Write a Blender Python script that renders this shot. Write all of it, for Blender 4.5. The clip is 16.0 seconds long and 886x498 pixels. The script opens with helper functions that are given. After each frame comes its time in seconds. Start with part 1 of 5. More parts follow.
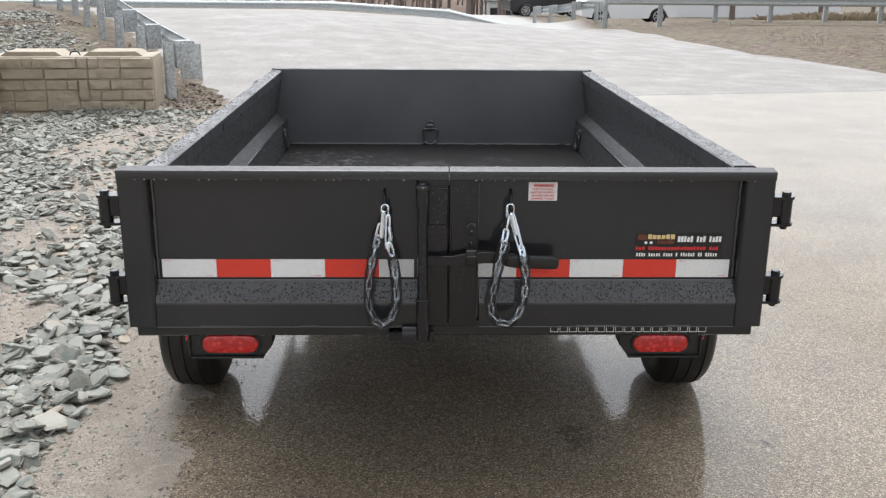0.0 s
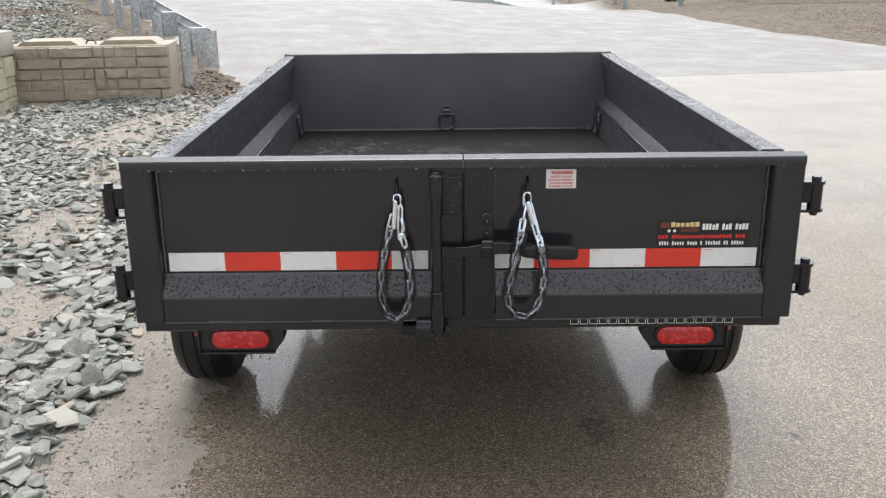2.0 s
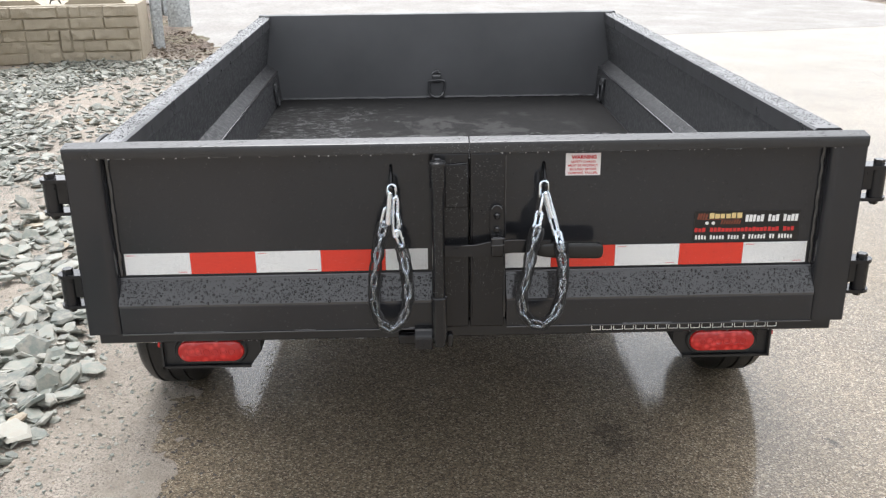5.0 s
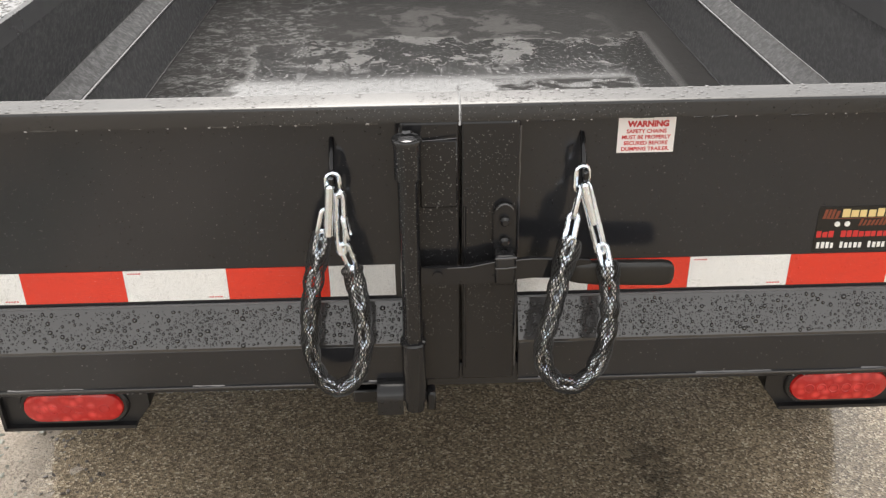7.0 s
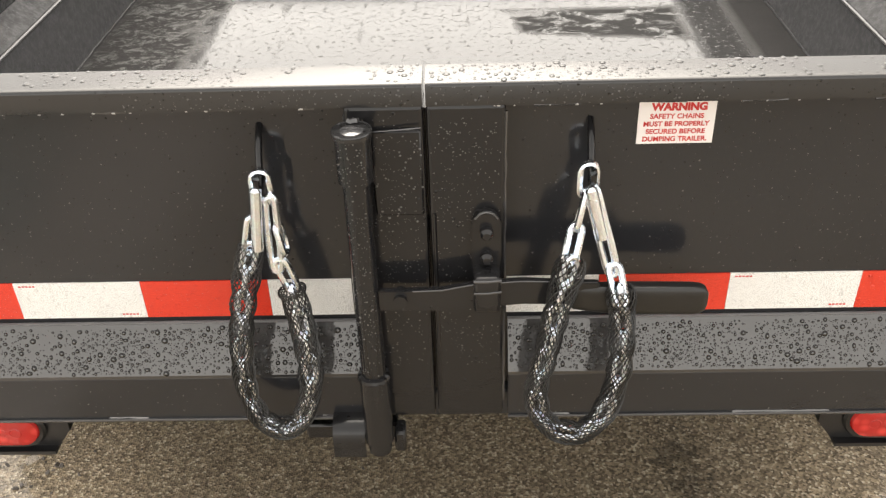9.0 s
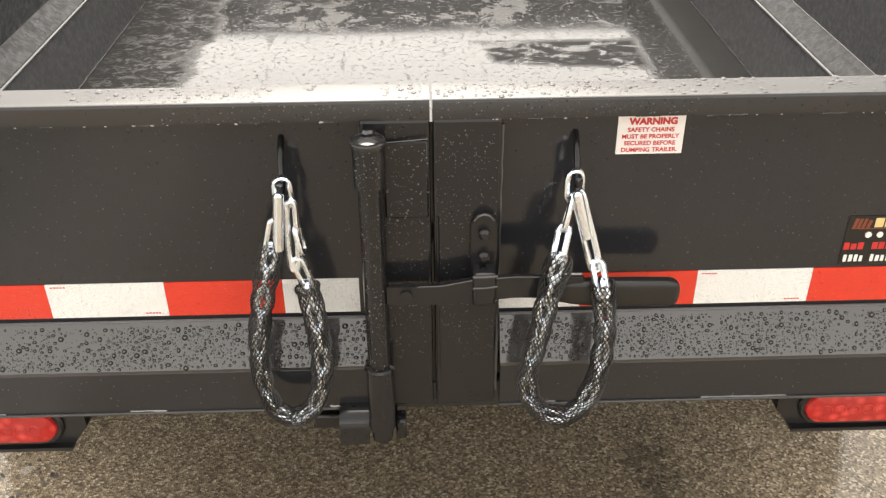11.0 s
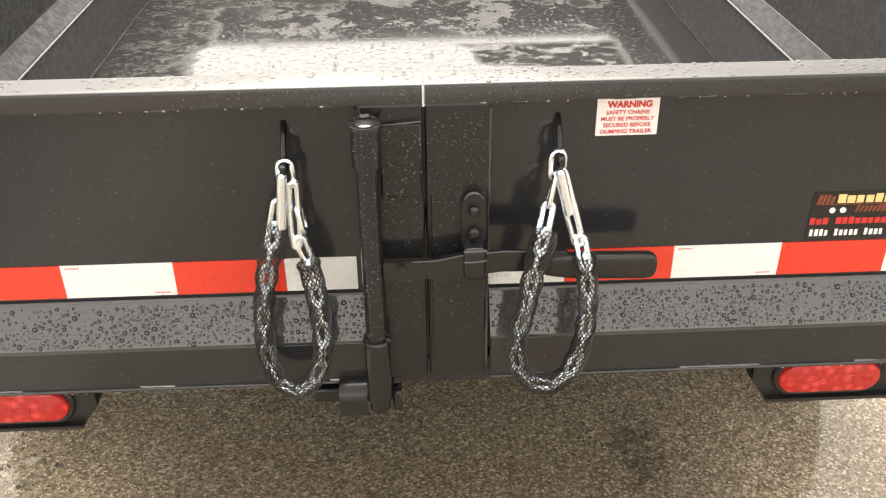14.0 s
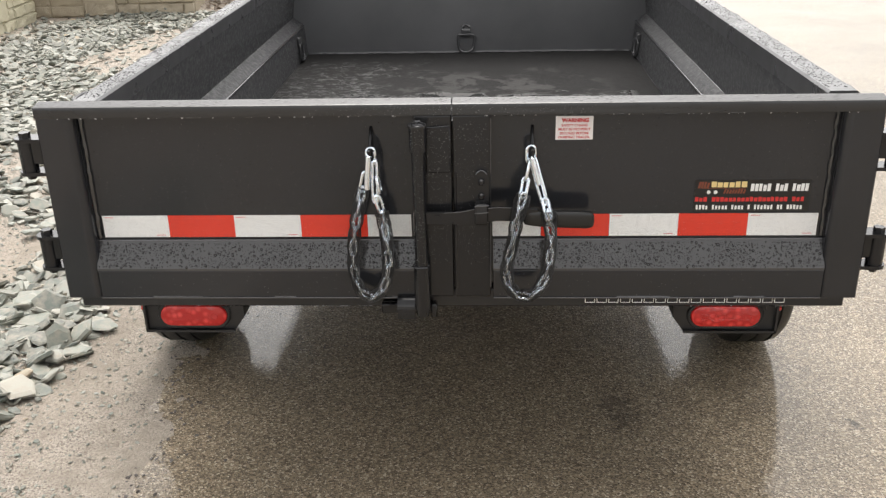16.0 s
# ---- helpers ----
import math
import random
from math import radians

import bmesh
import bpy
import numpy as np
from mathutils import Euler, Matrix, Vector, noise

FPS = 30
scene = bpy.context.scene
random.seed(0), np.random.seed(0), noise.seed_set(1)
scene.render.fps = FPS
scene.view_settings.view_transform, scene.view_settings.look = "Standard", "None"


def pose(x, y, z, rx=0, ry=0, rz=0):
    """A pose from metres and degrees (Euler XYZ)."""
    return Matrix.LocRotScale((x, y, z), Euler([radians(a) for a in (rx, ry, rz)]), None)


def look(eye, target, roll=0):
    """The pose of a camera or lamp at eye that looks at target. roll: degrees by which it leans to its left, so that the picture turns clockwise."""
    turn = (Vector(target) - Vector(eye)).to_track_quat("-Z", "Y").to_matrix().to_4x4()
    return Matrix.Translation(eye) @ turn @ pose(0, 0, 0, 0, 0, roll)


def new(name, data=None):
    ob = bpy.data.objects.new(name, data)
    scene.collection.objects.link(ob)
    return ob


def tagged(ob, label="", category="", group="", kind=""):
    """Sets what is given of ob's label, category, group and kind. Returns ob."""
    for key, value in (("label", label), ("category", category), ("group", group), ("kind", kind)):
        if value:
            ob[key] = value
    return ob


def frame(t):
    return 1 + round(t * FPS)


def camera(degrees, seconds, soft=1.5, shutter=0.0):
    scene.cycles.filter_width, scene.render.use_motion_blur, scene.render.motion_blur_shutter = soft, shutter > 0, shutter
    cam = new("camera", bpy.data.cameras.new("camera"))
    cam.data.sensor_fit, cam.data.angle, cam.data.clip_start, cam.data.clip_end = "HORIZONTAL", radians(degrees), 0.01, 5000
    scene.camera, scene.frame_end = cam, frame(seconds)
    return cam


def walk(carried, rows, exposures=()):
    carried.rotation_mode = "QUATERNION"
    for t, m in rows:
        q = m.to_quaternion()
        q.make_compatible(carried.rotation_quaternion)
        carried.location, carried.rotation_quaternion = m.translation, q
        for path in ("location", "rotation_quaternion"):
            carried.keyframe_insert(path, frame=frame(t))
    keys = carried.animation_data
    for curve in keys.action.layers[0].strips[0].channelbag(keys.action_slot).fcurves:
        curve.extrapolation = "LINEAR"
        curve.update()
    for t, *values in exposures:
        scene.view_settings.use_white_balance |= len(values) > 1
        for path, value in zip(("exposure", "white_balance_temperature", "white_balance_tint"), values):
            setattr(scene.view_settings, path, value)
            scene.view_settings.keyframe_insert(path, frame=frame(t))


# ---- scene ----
cam = camera(50.7, 16.0, soft=1.3)
PATH = [
    (0, (-0.083, -2.524, 1.565), (-0.031, -0.612, 0.982), 0.5),
    (0.5, (-0.083, -2.515, 1.563), (-0.042, -0.606, 0.97), 0.3),
    (1, (-0.084, -2.512, 1.562), (-0.052, -0.603, 0.967), 0.1),
    (1.5, (-0.085, -2.513, 1.561), (-0.056, -0.604, 0.963), 0.1),
    (2, (-0.064, -2.432, 1.555), (-0.057, -0.529, 0.94), -0.5),
    (2.5, (-0.013, -2.288, 1.548), (-0.062, -0.385, 0.934), -0.6),
    (3, (0.018, -2.231, 1.541), (-0.078, -0.332, 0.923), -0.4),
    (3.5, (0.031, -2.221, 1.541), (-0.065, -0.327, 0.905), -0.3),
    (4, (-0.006, -2.187, 1.54), (-0.08, -0.296, 0.892), -0.8),
    (4.5, (-0.077, -2.116, 1.532), (-0.082, -0.228, 0.872), -0.8),
    (5, (-0.112, -2.061, 1.529), (-0.065, -0.187, 0.832), -0.6),
    (5.2, (-0.116, -2.008, 1.52), (-0.06, -0.143, 0.799), -0.6),
    (7.5, (-0.012, -1.031, 1.429), (0.017, 0.677, 0.388), -1.1),
    (8, (0.031, -0.92, 1.406), (0.013, 0.74, 0.291), -1.5),
    (8.5, (0.042, -0.886, 1.407), (-0.014, 0.76, 0.272), -2.0),
    (11, (-0.014, -1.009, 1.444), (0.032, 0.681, 0.376), -0.4),
    (11.5, (-0.038, -1.057, 1.447), (0.041, 0.632, 0.379), 0.1),
    (12, (-0.014, -0.937, 1.409), (0.03, 0.696, 0.256), -0.6),
    (12.5, (0.027, -0.779, 1.39), (0.011, 0.808, 0.174), -1.3),
    (13, (0.017, -0.767, 1.393), (-0.01, 0.816, 0.171), -1.1),
    (13.5, (-0.008, -0.9, 1.419), (0.005, 0.739, 0.273), -0.7),
    (14, (-0.023, -1.101, 1.444), (0.049, 0.605, 0.403), -0.6),
    (14.2, (0.001, -1.162, 1.462), (0.051, 0.563, 0.451), -1.0),
    (14.5, (0.025, -1.28, 1.469), (0.049, 0.49, 0.537), -0.8),
    (14.8, (0.071, -1.424, 1.449), (0.031, 0.388, 0.604), -1.0),
    (15, (0.111, -1.496, 1.479), (0.016, 0.312, 0.629), -1.6),
    (15.2, (0.117, -1.575, 1.464), (0.01, 0.247, 0.645), -2.0),
    (15.3, (0.127, -1.6, 1.472), (0.009, 0.217, 0.646), -2.2),
    (15.5, (0.122, -1.685, 1.493), (0.031, 0.144, 0.688), -1.8),
    (15.7, (0.102, -1.791, 1.49), (0.038, 0.052, 0.716), -1.3),
    (15.8, (0.07, -1.854, 1.488), (0.029, -0.008, 0.72), -0.7),
    (16, (0.075, -1.959, 1.52), (-0.02, -0.123, 0.733), -1.3),
]
EXPOSURES = [(0, 1.15, 6250, 10), (0.5, 1.24, 6250, 10), (2, 1.22, 6250, 10), (2.5, 1.30, 6250, 10), (3, 1.71, 6250, 10), (3.5, 1.58, 6250, 10), (4, 1.57, 6250, 10), (5.2, 1.53, 6300, 10), (7.5, 1.91, 7100, 10), (8.5, 2.10, 7300, 10), (11, 2.12, 7300, 10), (11.5, 2.17, 7350, 10), (12, 2.12, 7500, 10), (12.5, 2.06, 7600, 10), (13, 2.04, 7600, 10), (14, 2.3, 7400, 10), (14.5, 1.92, 7300, 10), (15, 1.96, 7100, 10), (15.5, 2.03, 6850, 10), (16, 1.5, 6750, 10)]
walk(cam, [(t, look(eye, target, roll)) for t, eye, target, roll in PATH], EXPOSURES)

# ---- light ----
world = bpy.data.worlds.new("overcast_sky")
scene.world = world
world.use_nodes = True
wn, wl = world.node_tree.nodes, world.node_tree.links
sky = wn.new("ShaderNodeTexSky")
sky.sky_type, sky.sun_disc = "NISHITA", False
sky.sun_elevation, sky.sun_rotation = radians(60), radians(-4)
sky.air_density, sky.dust_density, sky.ozone_density = 1.0, 3.0, 1.0
grey = wn.new("ShaderNodeHueSaturation")
grey.inputs["Saturation"].default_value = 0.10
wl.new(sky.outputs[0], grey.inputs["Color"])
wl.new(grey.outputs[0], wn["Background"].inputs[0])
wn["Background"].inputs[1].default_value = 0.15
sun = new("sun", bpy.data.lights.new("sun", "SUN"))
sun.data.energy, sun.data.angle, sun.data.color = 0.6, radians(60), (1.0, 0.97, 0.93)
sun.matrix_world = look((-0.3, 3.2, 11), (0, 0, 0))

# ---- materials ----


class Mat:
    """A small node builder round a Principled shader."""

    def __init__(self, name, base=(0.5, 0.5, 0.5), rough=0.5, metal=0.0, spec=0.5, coat=0.0, coat_rough=0.05):
        self.m = bpy.data.materials.new(name)
        self.m.use_nodes = True
        self.n, self.l = self.m.node_tree.nodes, self.m.node_tree.links
        self.p = self.n["Principled BSDF"]
        self.set("Base Color", (*base, 1)), self.set("Roughness", rough), self.set("Metallic", metal)
        self.set("Specular IOR Level", spec), self.set("Coat Weight", coat), self.set("Coat Roughness", coat_rough)
        self.co = self.n.new("ShaderNodeTexCoord").outputs["Object"]

    def set(self, key, value):
        if hasattr(value, "is_output"):
            self.l.new(value, self.p.inputs[key])
        else:
            self.p.inputs[key].default_value = value

    def noise(self, scale, detail=4, rough=0.55, warp=0.0, co=None):
        t = self.n.new("ShaderNodeTexNoise")
        t.inputs["Scale"].default_value, t.inputs["Detail"].default_value = scale, detail
        t.inputs["Roughness"].default_value, t.inputs["Distortion"].default_value = rough, warp
        self.l.new(co or self.co, t.inputs["Vector"])
        return t.outputs["Fac"]

    def voronoi(self, scale, feature="F1", out="Distance", rand=1.0, co=None):
        t = self.n.new("ShaderNodeTexVoronoi")
        t.feature = feature
        t.inputs["Scale"].default_value, t.inputs["Randomness"].default_value = scale, rand
        self.l.new(co or self.co, t.inputs["Vector"])
        return t.outputs[out]

    def stretch(self, sx, sy, sz):
        t = self.n.new("ShaderNodeMapping")
        t.inputs["Scale"].default_value = (sx, sy, sz)
        self.l.new(self.co, t.inputs["Vector"])
        return t.outputs[0]

    def ramp(self, fac, *stops):
        t = self.n.new("ShaderNodeValToRGB")
        e = t.color_ramp.elements
        while len(e) < len(stops):
            e.new(0.5)
        for el, (at, col) in zip(e, stops):
            el.position = at
            el.color = (col, col, col, 1) if isinstance(col, (int, float)) else (*col, 1)
        self.l.new(fac, t.inputs[0])
        return t.outputs[0]

    def mix(self, fac, a, b, how="MIX"):
        t = self.n.new("ShaderNodeMix")
        t.data_type, t.blend_type = "RGBA", how
        for key, v in ((0, fac), (6, a), (7, b)):
            if hasattr(v, "is_output"):
                self.l.new(v, t.inputs[key])
            else:
                t.inputs[key].default_value = v if isinstance(v, (int, float)) else (*v, 1)
        return t.outputs[2]

    def math(self, how, a, b=0.0, clamp=False):
        t = self.n.new("ShaderNodeMath")
        t.operation, t.use_clamp = how, clamp
        for key, v in ((0, a), (1, b)):
            if hasattr(v, "is_output"):
                self.l.new(v, t.inputs[key])
            else:
                t.inputs[key].default_value = v
        return t.outputs[0]

    def xyz(self):
        t = self.n.new("ShaderNodeSeparateXYZ")
        self.l.new(self.co, t.inputs[0])
        return t.outputs

    def random(self):
        return self.n.new("ShaderNodeObjectInfo").outputs["Random"]

    def island(self):
        return self.n.new("ShaderNodeNewGeometry").outputs["Random Per Island"]

    def bump(self, height, metres, strength=1.0, after=None):
        t = self.n.new("ShaderNodeBump")
        t.inputs["Distance"].default_value, t.inputs["Strength"].default_value = metres, strength
        self.l.new(height, t.inputs["Height"])
        if after is not None:
            self.l.new(after, t.inputs["Normal"])
        return t.outputs[0]


def drops(k, size, cover=0.5):
    """Height of round water drops of about that size in metres, on a share of the cells."""
    v = k.n.new("ShaderNodeTexVoronoi")
    v.inputs["Scale"].default_value = 1 / size
    k.l.new(k.co, v.inputs["Vector"])
    dist = v.outputs["Distance"]
    chosen = k.n.new("ShaderNodeSeparateColor")
    k.l.new(v.outputs["Color"], chosen.inputs[0])
    radius = k.math("MULTIPLY", k.math("SUBTRACT", chosen.outputs[0], 1 - cover), 0.45 / cover)
    inside = k.math("SUBTRACT", radius, dist)
    return k.math("POWER", k.math("MULTIPLY", k.math("MAXIMUM", inside, 0.0), 2.5), 0.5)


def black_paint(name, rough, base, bead=0.0, spec=0.5, coat=0.0):
    """Gloss black enamel; bead adds a scatter of tiny water beads in relief."""
    k = Mat(name, base, rough, spec=spec, coat=coat, coat_rough=0.1)
    k.set("Base Color", k.mix(k.noise(3, 5), tuple(0.8 * c for c in base), tuple(1.5 * c for c in base)))
    k.set("Roughness", k.ramp(k.noise(9, 6), (0.3, rough * 0.7), (0.75, rough * 1.4)))
    n = k.bump(k.noise(260, 2), 0.0004, 0.2)
    if bead:
        n = k.bump(drops(k, 0.0045, bead), 0.0012, 1.0, n)
    k.set("Normal", n)
    return k.m


PAINT = black_paint("gloss_black_paint", 0.13, (0.0168, 0.0174, 0.0199))
PAINT_SPOT = black_paint("gloss_black_paint_beaded", 0.12, (0.0115, 0.0115, 0.0125), 0.05, 0.40)
# Gloss black with a lifted base, standing in for mirrored sky.
PAINT_SKYLIT = black_paint("skylit_gloss_black_paint", 0.07, (0.030, 0.029, 0.029), 0.0, 0.85)
PAINT_RAIL = black_paint("gloss_black_rail_paint", 0.15, (0.0150, 0.0150, 0.0157), 0.0, 0.5, 0.15)
PAINT_CURB = black_paint("drizzled_black_rail_paint", 0.32, (0.035, 0.035, 0.037), 0.0, 0.40, 0.05)
# Base raised well above the gate's black to stand for veiling glare.
PAINT_GLARE = black_paint("glare_lifted_black_paint", 0.45, (0.086, 0.086, 0.089), 0.0, 0.3)


def side_paint():
    """Wet sheet steel: matt paint with patches that still hold water."""
    k = Mat("wet_mottled_black_paint", (0.014, 0.014, 0.015), 0.5)
    wet = k.ramp(k.noise(70, 8, 0.8), (0.44, 0.0), (0.62, 1.0))
    # this base is lifted too, for the glare over the inside of the bed
    k.set("Base Color", k.mix(k.noise(30, 6, 0.7), (0.038, 0.038, 0.040), (0.068, 0.068, 0.070)))
    k.set("Roughness", k.mix(wet, (0.58, 0.58, 0.58), (0.30, 0.30, 0.30)))
    k.set("Specular IOR Level", k.math("ADD", k.math("MULTIPLY", wet, 0.16), 0.05))
    k.set("Normal", k.bump(drops(k, 0.006, 0.3), 0.0012, 0.9, k.bump(k.noise(120, 4, 0.7), 0.001, 0.4)))
    return k.m


PAINT_SIDE = side_paint()
# Lighter copy of the black: glints on wet welds and edges, in its colour.
PAINT_GLINT = black_paint("glint_lightened_black_paint", 0.16, (0.036, 0.036, 0.038), 0.0, 0.9)
PAINT_DULL = black_paint("satin_black_paint", 0.38, (0.012, 0.012, 0.013))


# Black paint greyed all over, in place of the sky's sheen on it.
def sky_sheen():
    k = Mat("sky_sheen_black_paint", (0.1, 0.1, 0.105), 0.4)
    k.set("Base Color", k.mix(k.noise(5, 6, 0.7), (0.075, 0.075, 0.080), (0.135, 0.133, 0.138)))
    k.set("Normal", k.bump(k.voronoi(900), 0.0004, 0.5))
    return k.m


SKY_SHEEN = sky_sheen()
WATER = Mat("clear_water", (1, 1, 1), 0.0, spec=0.5)
WATER.set("Transmission Weight", 1.0), WATER.set("IOR", 1.33)
WATER = WATER.m
# Opaque drops: the glints of clear water are put into a pale base.
BEAD_PALE = Mat("raindrop_painted_glint", (0.085, 0.085, 0.087), 0.05, spec=0.5).m
DROP = Mat("hanging_drop_painted_glint", (0.42, 0.42, 0.43), 0.04, spec=0.5).m
# Opaque and near black: the dark rim of a drop put into colour.
BEAD = Mat("water_bead_on_black_paint", (0.006, 0.006, 0.006), 0.02, spec=0.45).m


def bed_paint():
    k = Mat("wet_scuffed_black_steel", (0.016, 0.016, 0.017), 0.3)
    x, y, z = k.xyz()
    wave = k.math("SUBTRACT", k.noise(7, 6, 0.6), 0.5)
    # a sheet of standing water over the middle of the floor
    side = k.math("MINIMUM", k.math("ADD", k.math("ADD", x, 0.57), k.math("MULTIPLY", wave, 0.20)), k.math("SUBTRACT", 0.66, x))
    end = k.math("SUBTRACT", 1.62, k.math("ADD", y, k.math("MULTIPLY", wave, 0.5)))
    puddle = k.math("MULTIPLY", k.math("MINIMUM", side, end), 22.0, True)
    # scraped bare streaks inside it that drain dry
    ax = k.math("MINIMUM", k.math("SUBTRACT", k.math("ADD", x, k.math("MULTIPLY", wave, 0.18)), 0.13), k.math("SUBTRACT", 0.54, x))
    ay = k.math("MINIMUM", k.math("SUBTRACT", k.math("ADD", y, k.math("ADD", k.math("MULTIPLY", wave, 0.05), k.math("MULTIPLY", x, 0.14))), 1.085), k.math("SUBTRACT", 1.235, y))
    bare = k.math("MULTIPLY", k.math("MINIMUM", ax, ay), 34.0, True)
    bare = k.math("MULTIPLY", bare, k.ramp(k.noise(1.0, 10, 0.74, 0.5, k.stretch(11.0, 17.0, 1.0)), (0.50, 1.0), (0.56, 0.15)))
    puddle = k.math("MULTIPLY", puddle, k.math("SUBTRACT", 1.0, bare))
    specks = k.ramp(k.noise(75, 8, 0.75), (0.36, 0.30), (0.45, 1.0))
    scuff = k.ramp(k.noise(1.0, 6, 0.7, 0.4, k.stretch(34.0, 5.0, 1.0)), (0.33, 0.65), (0.41, 1.0))
    specks = k.math("MULTIPLY", specks, scuff)
    puddle = k.math("MULTIPLY", puddle, specks)
    # ragged shallow patches further in
    torn = k.ramp(k.noise(1.0, 12, 0.74, 0.3, k.stretch(7.0, 6.0, 1.0)), (0.518, 0.0), (0.534, 1.0))
    zone = k.math("MULTIPLY", k.math("MULTIPLY", k.math("ADD", x, 0.46), 8.0, True), k.math("MULTIPLY", k.math("SUBTRACT", 0.60, x), 8.0, True))
    zone = k.math("MULTIPLY", zone, k.math("MULTIPLY", k.math("SUBTRACT", 2.02, k.math("ADD", y, wave)), 8.0, True))
    zone = k.math("MULTIPLY", zone, k.math("MULTIPLY", k.math("SUBTRACT", k.math("ADD", y, k.math("MULTIPLY", wave, 0.25)), 1.30), 14.0, True))
    torn = k.math("MULTIPLY", torn, zone)
    # flecks of mud and water along one side
    fleck = k.ramp(k.noise(1.0, 10, 0.85, 0.6, k.stretch(26.0, 34.0, 1.0)), (0.515, 0.0), (0.56, 1.0))
    zone = k.math("MULTIPLY", k.math("MULTIPLY", k.math("SUBTRACT", -0.28, k.math("ADD", x, wave)), 7.0, True), k.math("MULTIPLY", k.math("ADD", x, 0.80), 12.0, True))
    zone = k.math("MULTIPLY", zone, k.math("MULTIPLY", k.math("SUBTRACT", 2.2, k.math("ADD", y, wave)), 5.0, True))
    fleck = k.math("MULTIPLY", fleck, k.math("MULTIPLY", zone, 0.55))
    pool = k.math("MULTIPLY", k.math("MAXIMUM", puddle, fleck), k.math("SUBTRACT", 1.0, k.math("MULTIPLY", torn, 0.6)))
    fine = k.noise(60, 6, 0.7)
    film = k.math("MAXIMUM", k.math("MULTIPLY", torn, 0.45), fleck)
    k.set("Base Color", k.mix(film, k.mix(k.noise(14, 6, 0.7), (0.016, 0.016, 0.016), (0.034, 0.033, 0.033)), k.mix(k.noise(40, 6, 0.7), (0.045, 0.044, 0.043), (0.125, 0.123, 0.121))))
    k.set("Roughness", k.mix(pool, (0.60, 0.60, 0.60), (0.075, 0.075, 0.075)))
    k.set("Specular IOR Level", k.math("ADD", k.math("MULTIPLY", pool, 0.52), 0.02))
    rough = k.mix(pool, fine, (0.5, 0.5, 0.5))
    k.set("Normal", k.bump(k.noise(1.6, 2), 0.004, 0.3, k.bump(rough, 0.004, 0.5)))
    return k.m


BED = bed_paint()


def tape(name, a, b):
    k = Mat(name, a, 0.25, spec=0.6)
    cell = k.voronoi(420, "DISTANCE_TO_EDGE")
    k.set("Base Color", k.mix(k.ramp(cell, (0.02, 0.0), (0.10, 1.0)), b, a))
    k.set("Normal", k.bump(drops(k, 0.006, 0.18), 0.0010, 0.8, k.bump(cell, 0.0004, 0.3)))
    return k.m


TAPE_WHITE = tape("white_reflective_tape", (0.86, 0.86, 0.85), (0.50, 0.50, 0.49))
TAPE_RED = tape("red_reflective_tape", (0.72, 0.045, 0.022), (0.55, 0.03, 0.018))


def zinc(name, base, rough, flake):
    k = Mat(name, base, rough, 1.0)
    cells = k.voronoi(flake, "F1", "Color")
    k.set("Base Color", k.mix(0.35, base, cells, "SOFT_LIGHT"))
    k.set("Roughness", k.ramp(k.noise(40, 4), (0.3, rough * 0.7), (0.7, rough * 1.5)))
    return k.m


CHAIN = zinc("bright_zinc", (0.80, 0.86, 0.93), 0.20, 300)


def galvanised():
    k = Mat("weathered_galvanised_steel", (0.36, 0.38, 0.39), 0.55, 0.35)
    streak = k.mix(k.noise(26, 5, 0.7), (0.31, 0.33, 0.34), (0.54, 0.56, 0.56))
    spangle = k.ramp(k.voronoi(46, "F1", "Color"), (0.1, 0.72), (0.9, 1.34))
    k.set("Base Color", k.mix(1.0, streak, spangle, "MULTIPLY"))
    return k.m


GALV = galvanised()


def plain(name, base, rough=0.5, metal=0.0, vary=0.25, scale=12, bump=0.0, spec=0.5):
    k = Mat(name, base, rough, metal, spec)
    k.set("Base Color", k.mix(k.noise(scale, 5, 0.65), tuple(c * (1 - vary) for c in base), tuple(min(1, c * (1 + vary)) for c in base)))
    if bump:
        k.set("Normal", k.bump(k.noise(scale * 6, 5, 0.65), bump, 0.6))
    return k.m


NET = plain("black_plastic_net", (0.012, 0.012, 0.012), 0.35)
RUBBER = plain("wet_tyre_rubber", (0.010, 0.010, 0.010), 0.42, bump=0.001, scale=30)
GRIP = plain("black_rubber_grip", (0.010, 0.010, 0.010), 0.33, scale=60, bump=0.0004)
RIM = plain("black_wheel_rim", (0.03, 0.03, 0.03), 0.3)
STICKER = plain("white_vinyl", (0.80, 0.77, 0.76), 0.35, vary=0.05)
INK_RED = plain("red_ink", (0.55, 0.03, 0.03), 0.4, vary=0.1)
INK_WHITE = plain("white_ink", (0.80, 0.80, 0.78), 0.4, vary=0.05)
INK_GOLD = plain("pale_gold_ink", (0.72, 0.55, 0.25), 0.4, vary=0.1)
INK_BROWN = plain("brown_red_ink", (0.20, 0.05, 0.025), 0.4, vary=0.2, scale=60)
INK_BLACK = plain("black_vinyl", (0.008, 0.008, 0.008), 0.3, vary=0.1)


def lens():
    k = Mat("red_lamp_lens", (0.62, 0.018, 0.016), 0.12, spec=0.6)
    k.set("Subsurface Weight", 0.15)
    k.set("Base Color", k.mix(k.ramp(k.voronoi(55), (0.15, 0.0), (0.5, 1.0)), (0.72, 0.050, 0.044), (0.46, 0.016, 0.015)))
    k.set("Normal", k.bump(k.voronoi(55), 0.004, 0.4))
    return k.m


LENS = lens()


